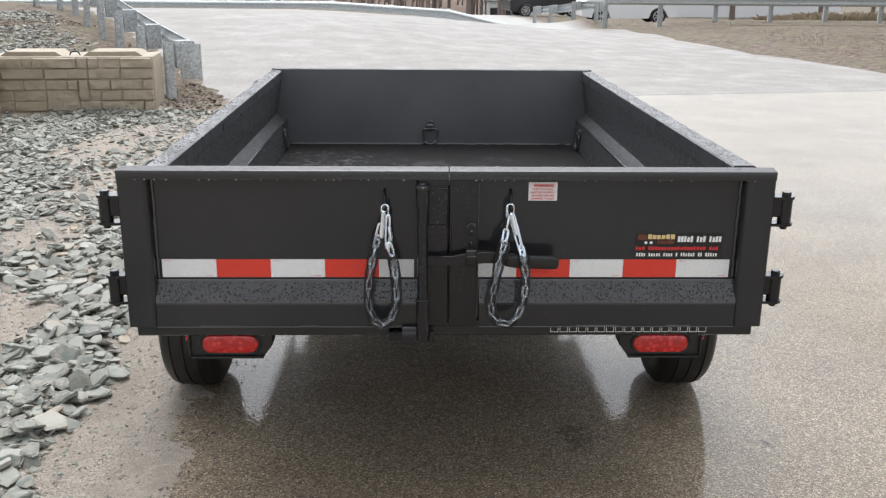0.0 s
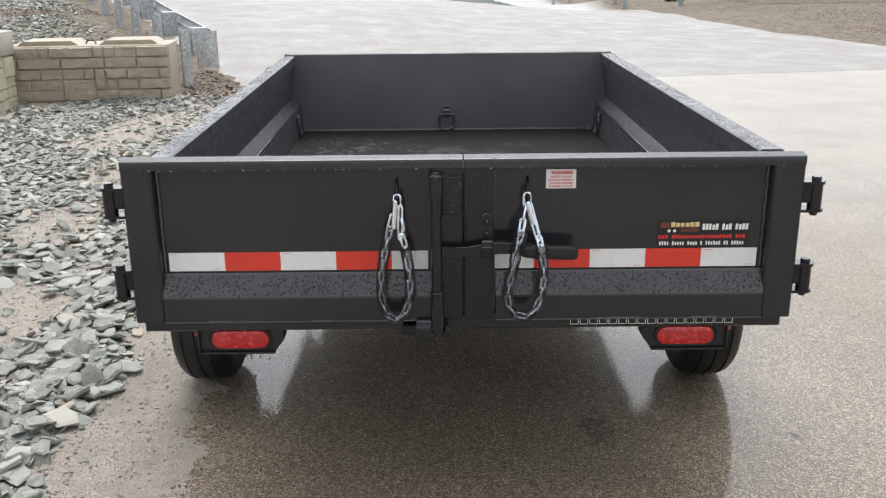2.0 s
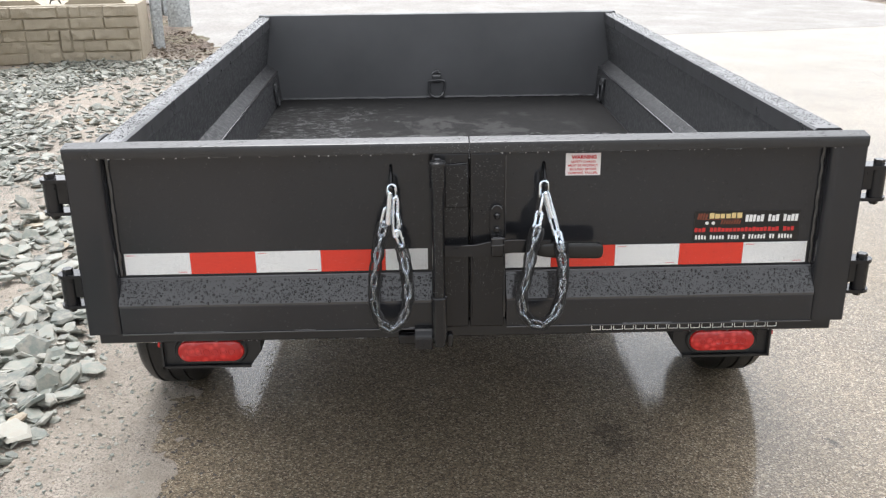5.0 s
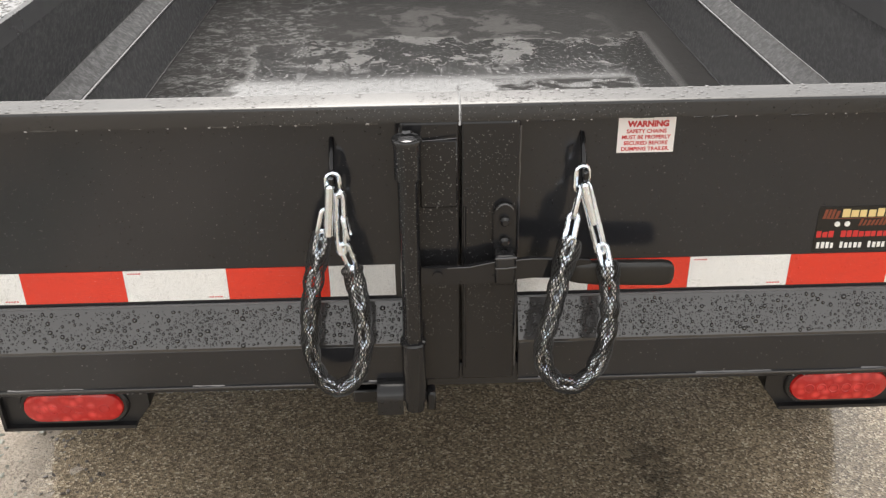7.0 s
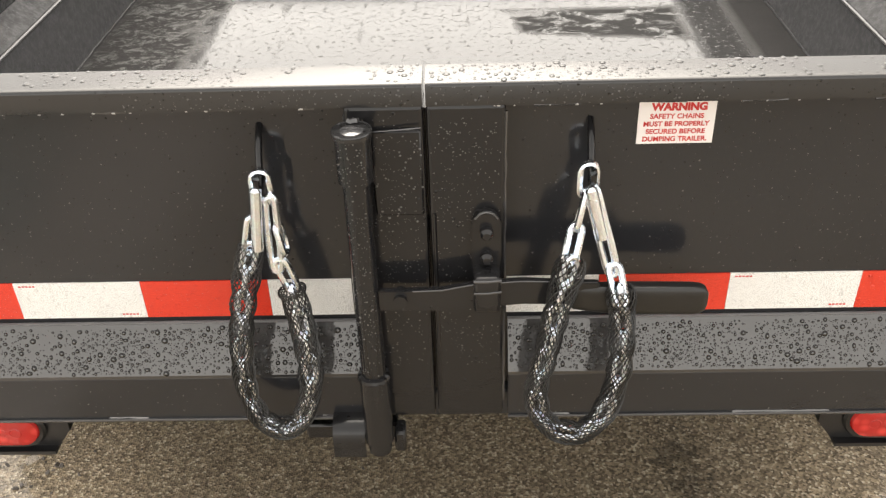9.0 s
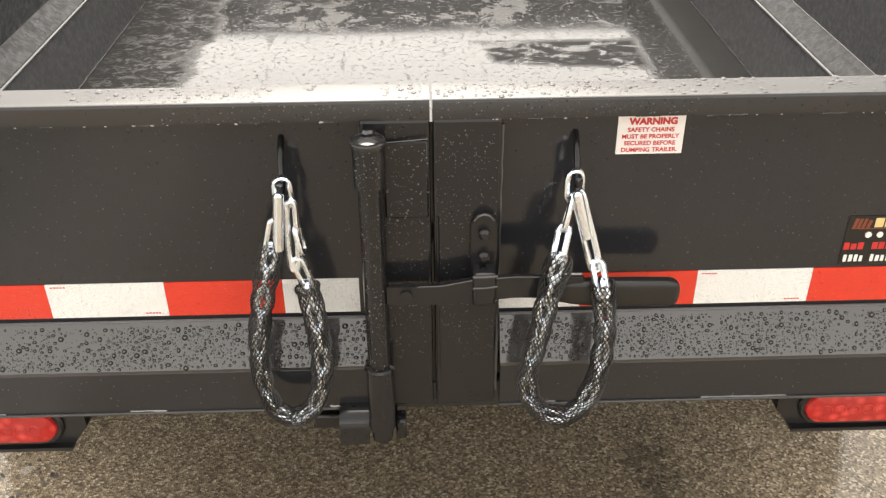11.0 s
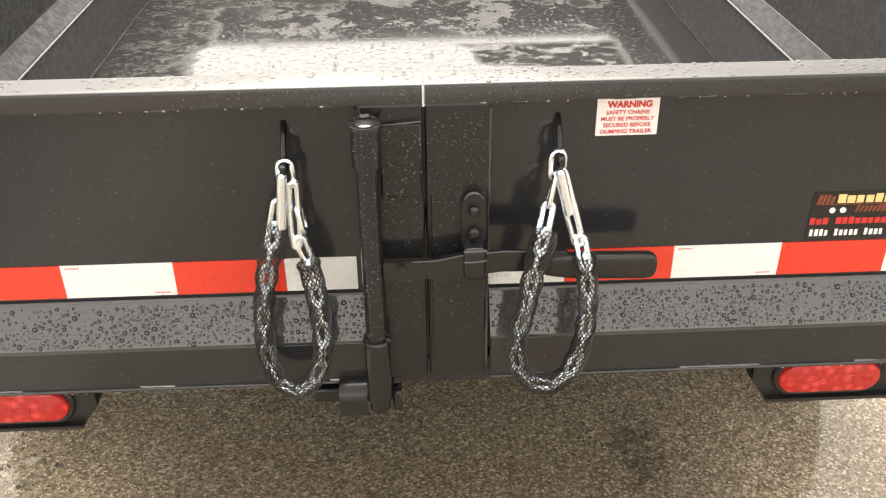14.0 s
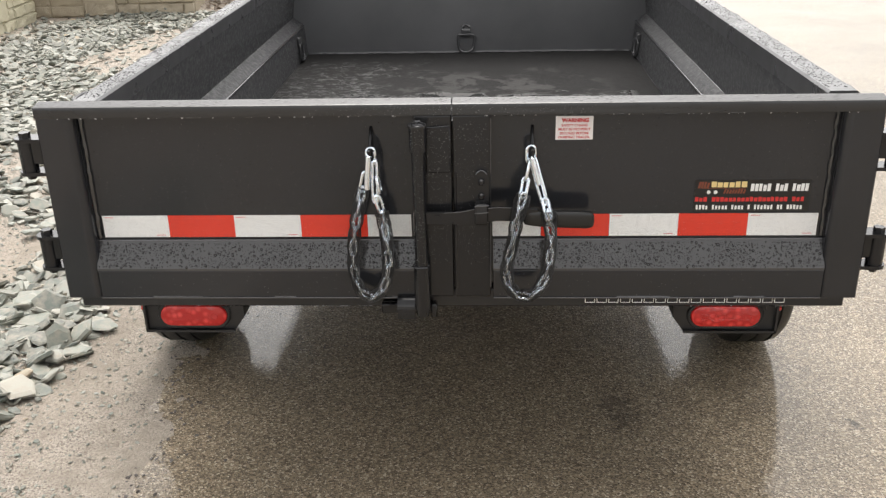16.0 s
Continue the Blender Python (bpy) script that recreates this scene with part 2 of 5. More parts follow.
def wet_concrete(name, brown, pale, grain, rough, far, wash, slick, dull):
    k = Mat(name, brown, rough, spec=0.06 if wash else 0.2)
    stone = k.n.new("ShaderNodeTexVoronoi")
    stone.inputs["Scale"].default_value = 1 / grain
    k.l.new(k.co, stone.inputs["Vector"])
    sep = k.n.new("ShaderNodeSeparateColor")
    k.l.new(stone.outputs["Color"], sep.inputs[0])
    col = k.ramp(sep.outputs[0], (0.0, tuple((0.42 if wash else 0.28) * c for c in brown)), (0.5, brown), (0.84, tuple(1.5 * c for c in brown)), (1.0, pale))
    if not wash:
        col = k.mix(0.75, col, brown)
    patch = k.ramp(k.noise(0.9, 6, 0.6, 0.4), (0.30, 0.80 if wash else 0.97), (0.72, 1.14 if wash else 1.03))
    col = k.mix(1.0, col, patch, "MULTIPLY")
    oil = k.ramp(k.noise(2.6, 3, 0.5), (0.68, 1.0), (0.80, 0.62 if wash else 0.9))
    col = k.mix(1.0, col, oil, "MULTIPLY")
    if wash:
        # sand washed on to the slab along its left border
        x, y, z = k.xyz()
        off = k.math("ADD", k.math("ADD", x, 1.0), k.math("MULTIPLY", k.math("MAXIMUM", y, -0.7), 0.155))
        off = k.math("ADD", off, k.math("MULTIPLY", k.noise(6, 6, 0.7), -0.5))
        sand = k.mix(k.noise(90, 5, 0.7), (0.34, 0.30, 0.255), (0.56, 0.50, 0.44))
        sand = k.mix(k.ramp(k.noise(210, 5, 0.8), (0.42, 1.0), (0.52, 0.0)), sand, (0.10, 0.085, 0.072))
        sand = k.mix(k.ramp(k.noise(16, 8, 0.75), (0.44, 0.55), (0.56, 0.0)), sand, (0.25, 0.215, 0.18))
        sandy = k.math("SUBTRACT", 0.55, k.math("MULTIPLY", k.math("ADD", off, 0.23), 3.6), True)
        # old oil drips
        for sx, sy, wide, long, deep in ((0.46, 0.40, 0.055, 0.13, 0.55), (1.117, 0.335, 0.03, 0.028, 0.8)):
            dx = k.math("DIVIDE", k.math("SUBTRACT", x, sx), wide)
            dy = k.math("DIVIDE", k.math("SUBTRACT", y, sy), long)
            r2 = k.math("ADD", k.math("MULTIPLY", dx, dx), k.math("MULTIPLY", dy, dy))
            r2 = k.math("ADD", r2, k.math("MULTIPLY", k.math("SUBTRACT", k.noise(32, 6, 0.75), 0.5), 8.0))
            spot = k.math("MULTIPLY", k.math("SUBTRACT", 1.0, r2, True), deep, True)
            col = k.mix(spot, col, (0.022, 0.018, 0.014))
        col = k.mix(sandy, col, sand)
        far = k.math("MULTIPLY", k.math("SUBTRACT", 1.0, sandy), far)
    k.set("Base Color", col)
    k.set("Roughness", k.ramp(k.noise(1.6, 5, 0.6), (0.3, rough * 0.75), (0.7, rough * 1.3)))
    k.set("Coat Weight", far)
    film = k.ramp(k.noise(3.1, 6, 0.65), (0.35, slick), (0.7, dull))
    if wash:
        # standing water lies thickest round the trailer
        x, y, z = k.xyz()
        away = k.math("SUBTRACT", k.math("ADD", k.math("MULTIPLY", k.math("MAXIMUM", x, 0.0), 0.9), k.math("MULTIPLY", k.math("MAXIMUM", y, 0.0), 0.25)), 1.1, True)
        film = k.mix(away, film, (0.36, 0.36, 0.36))
        near = k.math("SUBTRACT", 1.0, k.math("MULTIPLY", k.math("SUBTRACT", y, 1.2), 0.4, True))
        far = k.math("MULTIPLY", far, k.math("SUBTRACT", 1.0, k.math("MULTIPLY", k.math("MULTIPLY", away, near), 0.4)))
        k.set("Coat Weight", far)
    k.set("Coat Roughness", film), k.set("Coat IOR", 1.31 if wash else 1.36)
    even = 1.0 if wash else 0.05
    n = k.bump(stone.outputs["Distance"], 0.004, 0.8 * even)
    n = k.bump(k.noise(70, 4, 0.7), 0.004, 0.20 * even, n)
    k.set("Normal", n)
    ripple = k.bump(k.noise(48, 2, 0.5), 0.003, 0.25 * even)
    if wash:
        ripple = k.bump(k.noise(150, 2, 0.5), 0.0022, 0.06, ripple)
    k.set("Coat Normal", ripple)
    return k.m


PAVE_NEAR = wet_concrete("wet_exposed_aggregate_concrete", (0.190, 0.151, 0.105), (0.45, 0.395, 0.305), 0.0048, 0.40, 1.0, True, 0.005, 0.03)
PAVE_FAR = wet_concrete("wet_pale_concrete", (0.230, 0.213, 0.194), (0.285, 0.266, 0.245), 0.02, 0.55, 0.14, False, 0.45, 0.55)


def ground_mat():
    k = Mat("wet_mud_dirt_and_dry_grass", (0.3, 0.25, 0.2), 0.75, spec=0.15)
    big = k.noise(1.3, 6, 0.6)
    sand = k.mix(k.noise(45, 6, 0.7), (0.30, 0.26, 0.215), (0.50, 0.445, 0.385))
    sand = k.mix(k.ramp(k.noise(150, 4, 0.8), (0.42, 1.0), (0.52, 0.0)), sand, (0.11, 0.092, 0.078))
    sand = k.mix(k.ramp(k.noise(120, 3, 0.8), (0.58, 0.0), (0.66, 1.0)), sand, (0.50, 0.45, 0.40))
    sand = k.mix(k.ramp(big, (0.40, 0.0), (0.62, 0.8)), sand, (0.34, 0.295, 0.245))
    sand = k.mix(k.ramp(k.noise(7, 10, 0.7), (0.48, 0.0), (0.60, 0.75)), sand, (0.27, 0.235, 0.195))
    grass = k.mix(k.ramp(k.noise(7, 12, 0.72), (0.41, 0.0), (0.60, 1.0)), (0.060, 0.047, 0.037), (0.245, 0.195, 0.15))
    grass = k.mix(k.ramp(k.noise(1.1, 8, 0.65), (0.44, 0.0), (0.60, 0.6)), grass, (0.15, 0.145, 0.085))
    grass = k.mix(k.ramp(k.noise(2.7, 8, 0.68), (0.50, 0.0), (0.60, 0.8)), grass, (0.13, 0.095, 0.075))
    x, y, z = k.xyz()
    far = k.math("SUBTRACT", k.math("ADD", y, k.math("MULTIPLY", big, 1.5)), 9.3, True)
    lot = k.math("MULTIPLY", k.math("MULTIPLY", k.math("SUBTRACT", y, 26.0), 1.0, True), k.math("SUBTRACT", 6.0, x, True))
    grass = k.mix(lot, grass, k.mix(k.noise(3, 6), (0.34, 0.33, 0.315), (0.45, 0.44, 0.42)))
    k.set("Base Color", k.mix(far, sand, grass))
    k.set("Roughness", 0.8)
    k.set("Normal", k.bump(k.noise(110, 4, 0.7), 0.008, 0.7, k.bump(k.noise(35, 7, 0.7), 0.02, 0.6)))
    return k.m


GROUND = ground_mat()


def stone_mat():
    k = Mat("wet_grey_green_crushed_stone", (0.3, 0.31, 0.29), 0.5, spec=0.3)
    tone = k.ramp(k.island(), (0.0, (0.085, 0.096, 0.086)), (0.35, (0.150, 0.167, 0.147)), (0.75, (0.218, 0.235, 0.204)), (0.93, (0.34, 0.345, 0.31)), (0.985, (0.33, 0.30, 0.24)), (1.0, (0.34, 0.25, 0.14)))
    k.set("Base Color", k.mix(k.ramp(k.noise(30, 6, 0.7), (0.40, 0.0), (0.72, 0.85)), tone, (0.32, 0.285, 0.235)))
    k.set("Normal", k.bump(k.noise(120, 5, 0.7), 0.002, 0.5))
    return k.m


STONE = stone_mat()


def block_mat(name, a, b):
    k = Mat(name, a, 0.62)
    k.set("Base Color", k.mix(k.noise(5, 7, 0.7), a, b))
    k.set("Normal", k.bump(k.noise(24, 7, 0.7), 0.02, 0.6))
    return k.m


BLOCK_TAN = block_mat("wet_tan_cast_stone", (0.265, 0.225, 0.165), (0.44, 0.375, 0.28))
BLOCK_PALE = block_mat("pale_yellow_cast_stone", (0.42, 0.38, 0.26), (0.56, 0.53, 0.41))
CAP = plain("grey_concrete_cap", (0.34, 0.325, 0.28), 0.6, scale=4, bump=0.003)

# ---- shapes ----


def box(bm, x0, x1, y0, y1, z0, z1, bevel=0.0, seg=1):
    vs = [bm.verts.new((x, y, z)) for z in (z0, z1) for y in (y0, y1) for x in (x0, x1)]
    fs = [bm.faces.new([vs[i] for i in q]) for q in ((0, 2, 3, 1), (4, 5, 7, 6), (0, 1, 5, 4), (2, 6, 7, 3), (0, 4, 6, 2), (1, 3, 7, 5))]
    if bevel:
        es = {e for f in fs for e in f.edges}
        bmesh.ops.bevel(bm, geom=list(es), offset=bevel, segments=seg, affect="EDGES", profile=0.5)
    return vs


def rod(bm, p0, p1, r, seg=16, r2=None):
    p0, p1 = Vector(p0), Vector(p1)
    m = Matrix.Translation((p0 + p1) / 2) @ (p1 - p0).to_track_quat("Z", "Y").to_matrix().to_4x4()
    bmesh.ops.create_cone(bm, cap_ends=True, segments=seg, radius1=r, radius2=r if r2 is None else r2, depth=(p1 - p0).length, matrix=m)


def tube(bm, pts, r, seg=8, closed=False):
    """A round bar along points; r is one radius or one for each point."""
    pts = [Vector(p) for p in pts]
    n = len(pts)
    rs = r if isinstance(r, (list, tuple)) else [r] * n
    rings, side = [], None
    for i, p in enumerate(pts):
        a, b = pts[(i - 1) % n if closed else max(i - 1, 0)], pts[(i + 1) % n if closed else min(i + 1, n - 1)]
        t = (b - a).normalized()
        if side is None:
            side = t.orthogonal().normalized()
        side = (side - t * side.dot(t)).normalized()
        up = t.cross(side)
        rings.append([bm.verts.new(p + rs[i] * (math.cos(2 * math.pi * j / seg) * side + math.sin(2 * math.pi * j / seg) * up)) for j in range(seg)])
    for i in range(n if closed else n - 1):
        a, b = rings[i], rings[(i + 1) % n]
        for j in range(seg):
            bm.faces.new((a[j], a[(j + 1) % seg], b[(j + 1) % seg], b[j]))
    if not closed:
        bm.faces.new(rings[0][::-1]), bm.faces.new(rings[-1])


def prism(bm, outline, axis, a, b):
    """A closed outline of (u, v) pairs drawn along an axis: x takes (y, z), y takes (x, z), z takes (x, y)."""
    put = {"x": lambda u, v, w: (w, u, v), "y": lambda u, v, w: (u, w, v), "z": lambda u, v, w: (u, v, w)}[axis]
    lo, hi = [[bm.verts.new(put(u, v, w)) for u, v in outline] for w in (a, b)]
    n = len(outline)
    for i in range(n):
        bm.faces.new((lo[i], lo[(i + 1) % n], hi[(i + 1) % n], hi[i]))
    bm.faces.new(lo[::-1]), bm.faces.new(hi)


def loft(bm, near, far, y0, y1):
    """A closed outline of (x, z) pairs at y0 drawn to another at y1."""
    lo, hi = [bm.verts.new((u, y0, v)) for u, v in near], [bm.verts.new((u, y1, v)) for u, v in far]
    n = len(near)
    for i in range(n):
        bm.faces.new((lo[i], lo[(i + 1) % n], hi[(i + 1) % n], hi[i]))
    bm.faces.new(lo[::-1]), bm.faces.new(hi)


def mesh_of(name, bm, material, smooth=True, crease=38):
    bmesh.ops.recalc_face_normals(bm, faces=bm.faces)
    me = bpy.data.meshes.new(name)
    bm.to_mesh(me)
    bm.free()
    me.materials.append(material)
    if smooth:
        me.shade_smooth()
        me.set_sharp_from_angle(angle=radians(crease))
    return me


def part(name, bm, material, parent, label="", crease=38):
    ob = new(name, mesh_of(name, bm, material, crease=crease))
    if parent is not None:
        ob.parent = parent
        if parent.type == "EMPTY":
            ob.matrix_parent_inverse = Matrix.Translation(-parent.location)
    return tagged(ob, label)


def thing(name, at, label, category, group="", kind=""):
    ob = new(name)
    ob.location = at
    ob.empty_display_size = 0.1
    return tagged(ob, label, category, group, kind)


def made(fn, *args, **kw):
    bm = bmesh.new()
    fn(bm, *args, **kw)
    return bm


def smooth_path(pts, steps=8):
    """A curve through points."""
    pts = [Vector(p) for p in pts]
    out = []
    for i in range(len(pts) - 1):
        p0, p1, p2, p3 = pts[max(i - 1, 0)], pts[i], pts[i + 1], pts[min(i + 2, len(pts) - 1)]
        for s in range(steps):
            t = s / steps
            out.append(0.5 * (2 * p1 + (p2 - p0) * t + (2 * p0 - 5 * p1 + 4 * p2 - p3) * t * t + (3 * p1 - p0 - 3 * p2 + p3) * t ** 3))
    return out + [pts[-1]]


def ease(a, b, v):
    t = min(1, max(0, (v - a) / (b - a)))
    return t * t * (3 - 2 * t)


# ---- ground ----


def height(x, y):
    """The lie of the land: falls slightly ahead, a bank rises ahead and to the left, and drops off behind it."""
    z = -0.0175 * max(y, -6)
    side = 1 - 0.85 * ease(-4, 7, x)
    z += 0.78 * side * ease(7.5, 20.5, y)
    z -= 0.70 * side * ease(24.5, 28, y) + 0.3 * ease(33, 42, y) + 3.0 * ease(48, 110, y)
    return z


def left_edge(y):
    pts = ((-30, -1.0), (0, -1.0), (0.7, -1.06), (4, -1.55), (8.4, -2.25), (10.2, -2.95), (24, -9.6), (40, -17))
    for (a, u), (b, v) in zip(pts, pts[1:]):
        if y <= b:
            return u + (v - u) * max(0, y - a) / (b - a)
    return pts[-1][1]


def right_edge(y):
    pts = ((-30, 14), (6, 12), (9, 9.3), (13.6, 8.0), (15.6, 7.65), (17.9, 7.1), (21.6, 6.6), (25, 7.0), (33, 7.2), (40, 6.5))
    for (a, u), (b, v) in zip(pts, pts[1:]):
        if y <= b:
            return u + (v - u) * max(0, y - a) / (b - a)
    return pts[-1][1]


def sheet(name, xs, ys, z_of, material):
    bm = bmesh.new()
    rows = [[bm.verts.new((x, y, z_of(x, y))) for x in xs] for y in ys]
    for r0, r1 in zip(rows, rows[1:]):
        for i in range(len(xs) - 1):
            bm.faces.new((r0[i], r0[i + 1], r1[i + 1], r1[i]))
    return new(name, mesh_of(name, bm, material))


def ground_z(x, y):
    inside = min(x - left_edge(y), right_edge(y) - x, 24.6 + 0.92 * max(x, 0) - y)
    z = height(x, y)
    if inside > 0:
        z += 0.012 - 0.07 * min(1, inside / 0.9) + 0.010 * noise.noise((x * 6, y * 6, 3)) + 0.006 * noise.noise((x * 17, y * 17, 5))
        z = min(z, height(x, y) + 0.006)
    else:
        z += 0.012 * noise.noise((x * 1.3, y * 1.3, 0)) + 0.006 * noise.noise((x * 5, y * 5, 3)) + 0.008
    if y > 8 and x < -2.5:
        z += 0.25 * ease(8.2, 9.4, y) * ease(0.4, 1.4, -inside) * (1 - 0.6 * ease(14, 20, y))
    if x > 5:
        z += 0.25 * ease(0, 3, -inside) * (1 - ease(32, 36, y))
    return z


def spread(lo, hi, fine_lo, fine_hi, step, coarse):
    out, v = [], lo
    while v < hi:
        out.append(v)
        v += step if fine_lo <= v < fine_hi else coarse
    return out + [hi]


tagged(sheet("ground", [-900, -300, -100] + spread(-40, -6, 0, 0, 1, 1.2) + spread(-5.9, -1.8, -9, 0, 0.12, 1) + spread(-1.72, -0.3, -9, 0, 0.045, 1) + spread(-0.1, 40, 0, 0, 1, 1.2) + [100, 300, 900], [-300, -80] + spread(-16, -1, 0, 0, 1, 0.9) + spread(-0.9, 2.4, -9, 9, 0.05, 1) + spread(2.5, 10, 0, 99, 0.12, 1) + spread(10.2, 60, 0, 0, 1, 0.9) + [100, 300, 1500], ground_z, GROUND),
       "wet sandy mud and dead grass beside the paved drive", "ground", kind="structure")


def slab(name, y0, y1, tilt0, tilt1, material, label):
    bm = bmesh.new()
    rows, nx, ny = [], 60, int((y1 - y0) / 0.35)
    for j in range(ny + 1):
        v = j / ny
        yc = y0 + (y1 - y0) * v
        a, b = left_edge(yc), right_edge(yc)
        row = []
        for i in range(nx + 1):
            x = a + (b - a) * (i / nx) ** 1.0
            if i in (0, nx):
                x += 0.05 * noise.noise((yc * 2.1, i, 0)) + 0.03 * noise.noise((yc * 7, i, 1))
            y = yc + 0.23 * max(x, -1) * (tilt0 * max(0, 1 - v * 6) + tilt1 * max(0, v * 6 - 5))
            row.append(bm.verts.new((x, y, height(x, y))))
        rows.append(row)
    for r0, r1 in zip(rows, rows[1:]):
        for i in range(nx):
            bm.faces.new((r0[i], r0[i + 1], r1[i + 1], r1[i]))
    edge = [e for e in bm.edges if e.is_boundary]
    out = bmesh.ops.extrude_edge_only(bm, edges=edge)
    for v in out["geom"]:
        if isinstance(v, bmesh.types.BMVert):
            v.co.z -= 0.08
    return tagged(new(name, mesh_of(name, bm, material)), label, "driveway", kind="structure")


slab("road", -16, 9.65, 0, 1, PAVE_NEAR, "wet brown exposed-aggregate concrete drive under the trailer")
slab("road_upper", 9.668, 24.5, 1, 4, PAVE_FAR, "pale wet concrete drive beyond the joint")

# ---- trailer ----
trailer = thing("dump_trailer", (0, 0.91, -0.016), "black single-axle dump trailer, wet, tailgate doors shut", "trailer")
XC = -0.012
GT = 1.033  # top of the tailgate


def side_wall(s):
    """Side sheet with its slanted step: wide above, narrow below; the bed stands a touch askew of its gate."""
    def line(top, low):
        return [(XC + s * u, z) for u, z in ((top, 1.0), (0.814, 0.812), (low, 0.777), (0.752, 0.60), (0.760, 0.60), (low + 0.008, 0.774), (0.822, 0.808), (0.822, 1.0))]
    near, far = (line(0.803, 0.779), line(0.788, 0.768)) if s > 0 else (line(0.770, 0.768), line(0.786, 0.766))
    return part("side_wall", made(loft, near, far, 0.035, 2.44), PAINT_SIDE, trailer)


def bar_outline(s, u0, u1, z0, z1, c=0.005):
    return [(XC + s * u, z) for u, z in ((u0, z0), (u0, z1 - c), (u0 + c, z1), (u1 - c, z1), (u1, z1 - c), (u1, z0))]


for s in (-1, 1):
    w = side_wall(s)
    near, far = (bar_outline(s, 0.801, 0.866, 0.985, 1.037), bar_outline(s, 0.785, 0.838, 0.985, 1.030)) if s > 0 else (bar_outline(s, 0.767, 0.824, 0.985, 1.029), bar_outline(s, 0.784, 0.838, 0.985, 1.030))
    part("top_rail", made(loft, near, far, 0.004, 2.47), PAINT_CURB, w, "rail beaded with rain", 20)

part("bed_floor", made(box, XC - 0.79, XC + 0.79, 0.03, 2.43, 0.585, 0.640), BED, trailer, "black steel floor with puddles")
front = part("front_wall", made(box, XC - 0.822, XC + 0.822, 2.43, 2.451, 0.56, 1.035), PAINT_GLARE, trailer, "dull wet front sheet, its black lifted for glare")
part("top_rail", made(box, XC - 0.84, XC + 0.84, 2.452, 2.485, 0.990, 1.036, 0.003, 2), PAINT_GLARE, front, "", 20)


def weld(bm, a, b, r):
    a, b = Vector(a), Vector(b)
    n = max(3, int((b - a).length / 0.012))
    pts = [a + (b - a) * i / n + Vector((random.uniform(-1, 1), random.uniform(-1, 1), random.uniform(-1, 1))) * r * 0.25 for i in range(n + 1)]
    tube(bm, pts, [r * random.uniform(0.7, 1.15) for _ in pts], 5)


part("weld_bead", made(weld, (XC - 0.765, 2.428, 0.643), (XC + 0.765, 2.426, 0.644), 0.007), PAINT_GLINT, front)
for s in (-1, 1):
    part("weld_bead", made(weld, (XC + s * 0.753, 0.05, 0.642), (XC + s * 0.753, 2.42, 0.642), 0.0035), PAINT_GLINT, front)
    # bend and crease in lighter paint, as the highlights that run along them
    part("step_edge", made(tube, [(XC + s * (0.7800 if s > 0 else 0.7690), 0.05, 0.7765), (XC + s * 0.7685, 2.42, 0.7765)], 0.0048, 10), PAINT_GLINT, front, "rounded bend of the side sheet, highlight in its colour")
    part("step_edge", made(tube, [(XC + s * 0.8135, 0.05, 0.812), (XC + s * 0.8135, 2.42, 0.812)], 0.0012, 6), PAINT_GLINT, front)


def d_ring(x, y, z, facing):
    """A tie-down: a folded clip welded to the wall, with a hanging D ring."""
    bm = bmesh.new()
    if facing == "y":
        box(bm, x - 0.022, x + 0.022, y - 0.022, y, z, z + 0.040, 0.006, 2)
        tube(bm, [(x - 0.02, y - 0.012, z + 0.043), (x, y - 0.014, z + 0.058), (x + 0.02, y - 0.012, z + 0.043)], 0.006)
        ring = [(x + u, y - 0.016 - 0.10 * abs(v), z + v) for u, v in ((-0.034, 0.010), (0.034, 0.010), (0.036, -0.03), (0.028, -0.056), (0, -0.068), (-0.028, -0.056), (-0.036, -0.03))]
    else:
        s = facing
        xa, xb = sorted((x, x - s * 0.02))
        box(bm, xa, xb, y - 0.022, y + 0.022, z, z + 0.04, 0.006, 2)
        ring = [(x - s * (0.016 + 0.1 * abs(v)), y + u, z + v) for u, v in ((-0.034, 0.010), (0.034, 0.010), (0.036, -0.03), (0.028, -0.056), (0, -0.068), (-0.028, -0.056), (-0.036, -0.03))]
    clip = part("d_ring_clip", bm, PAINT_GLINT, trailer)
    part("ring", made(tube, smooth_path(ring + ring[:1], 4)[:-1], 0.0065, 8, True), PAINT_GLINT, clip)


d_ring(-0.022, 2.43, 0.715, "y")
d_ring(XC - 0.768, 2.25, 0.715, -1)
d_ring(XC + 0.768, 2.25, 0.715, 1)

# rear sill, frame and running gear
bm = bmesh.new()
box(bm, -0.895, 0.895, 0.012, 0.07, 0.528, 0.572, 0.003)
sill = part("rear_sill", bm, PAINT, trailer)
for s in (-1, 1):
    part("frame_rail", made(box, s * 0.40 - 0.04, s * 0.40 + 0.04, 0.07, 2.44, 0.532, 0.585, 0.004), PAINT_DULL, trailer)
# Unseen subframe and cross members, added to darken the slab's mirror image.
for s in (-1, 1):
    part("subframe_rail", made(box, s * 0.68 - 0.03, s * 0.68 + 0.03, 0.62, 2.9, 0.34, 0.53, 0.004), PAINT_DULL, trailer)
for y in (1.0, 1.55, 2.1, 2.6):
    part("cross_member", made(box, -0.65, 0.65, y, y + 0.06, 0.34, 0.50, 0.003), PAINT_DULL, trailer)
# out of sight, added to shorten the bright streak mirrored by each tyre
for s in (-1, 1):
    part("bed_frame_rail", made(box, *sorted((s * 0.715, s * 0.775)), 0.22, 2.44, 0.46, 0.585, 0.003), PAINT_DULL, trailer)
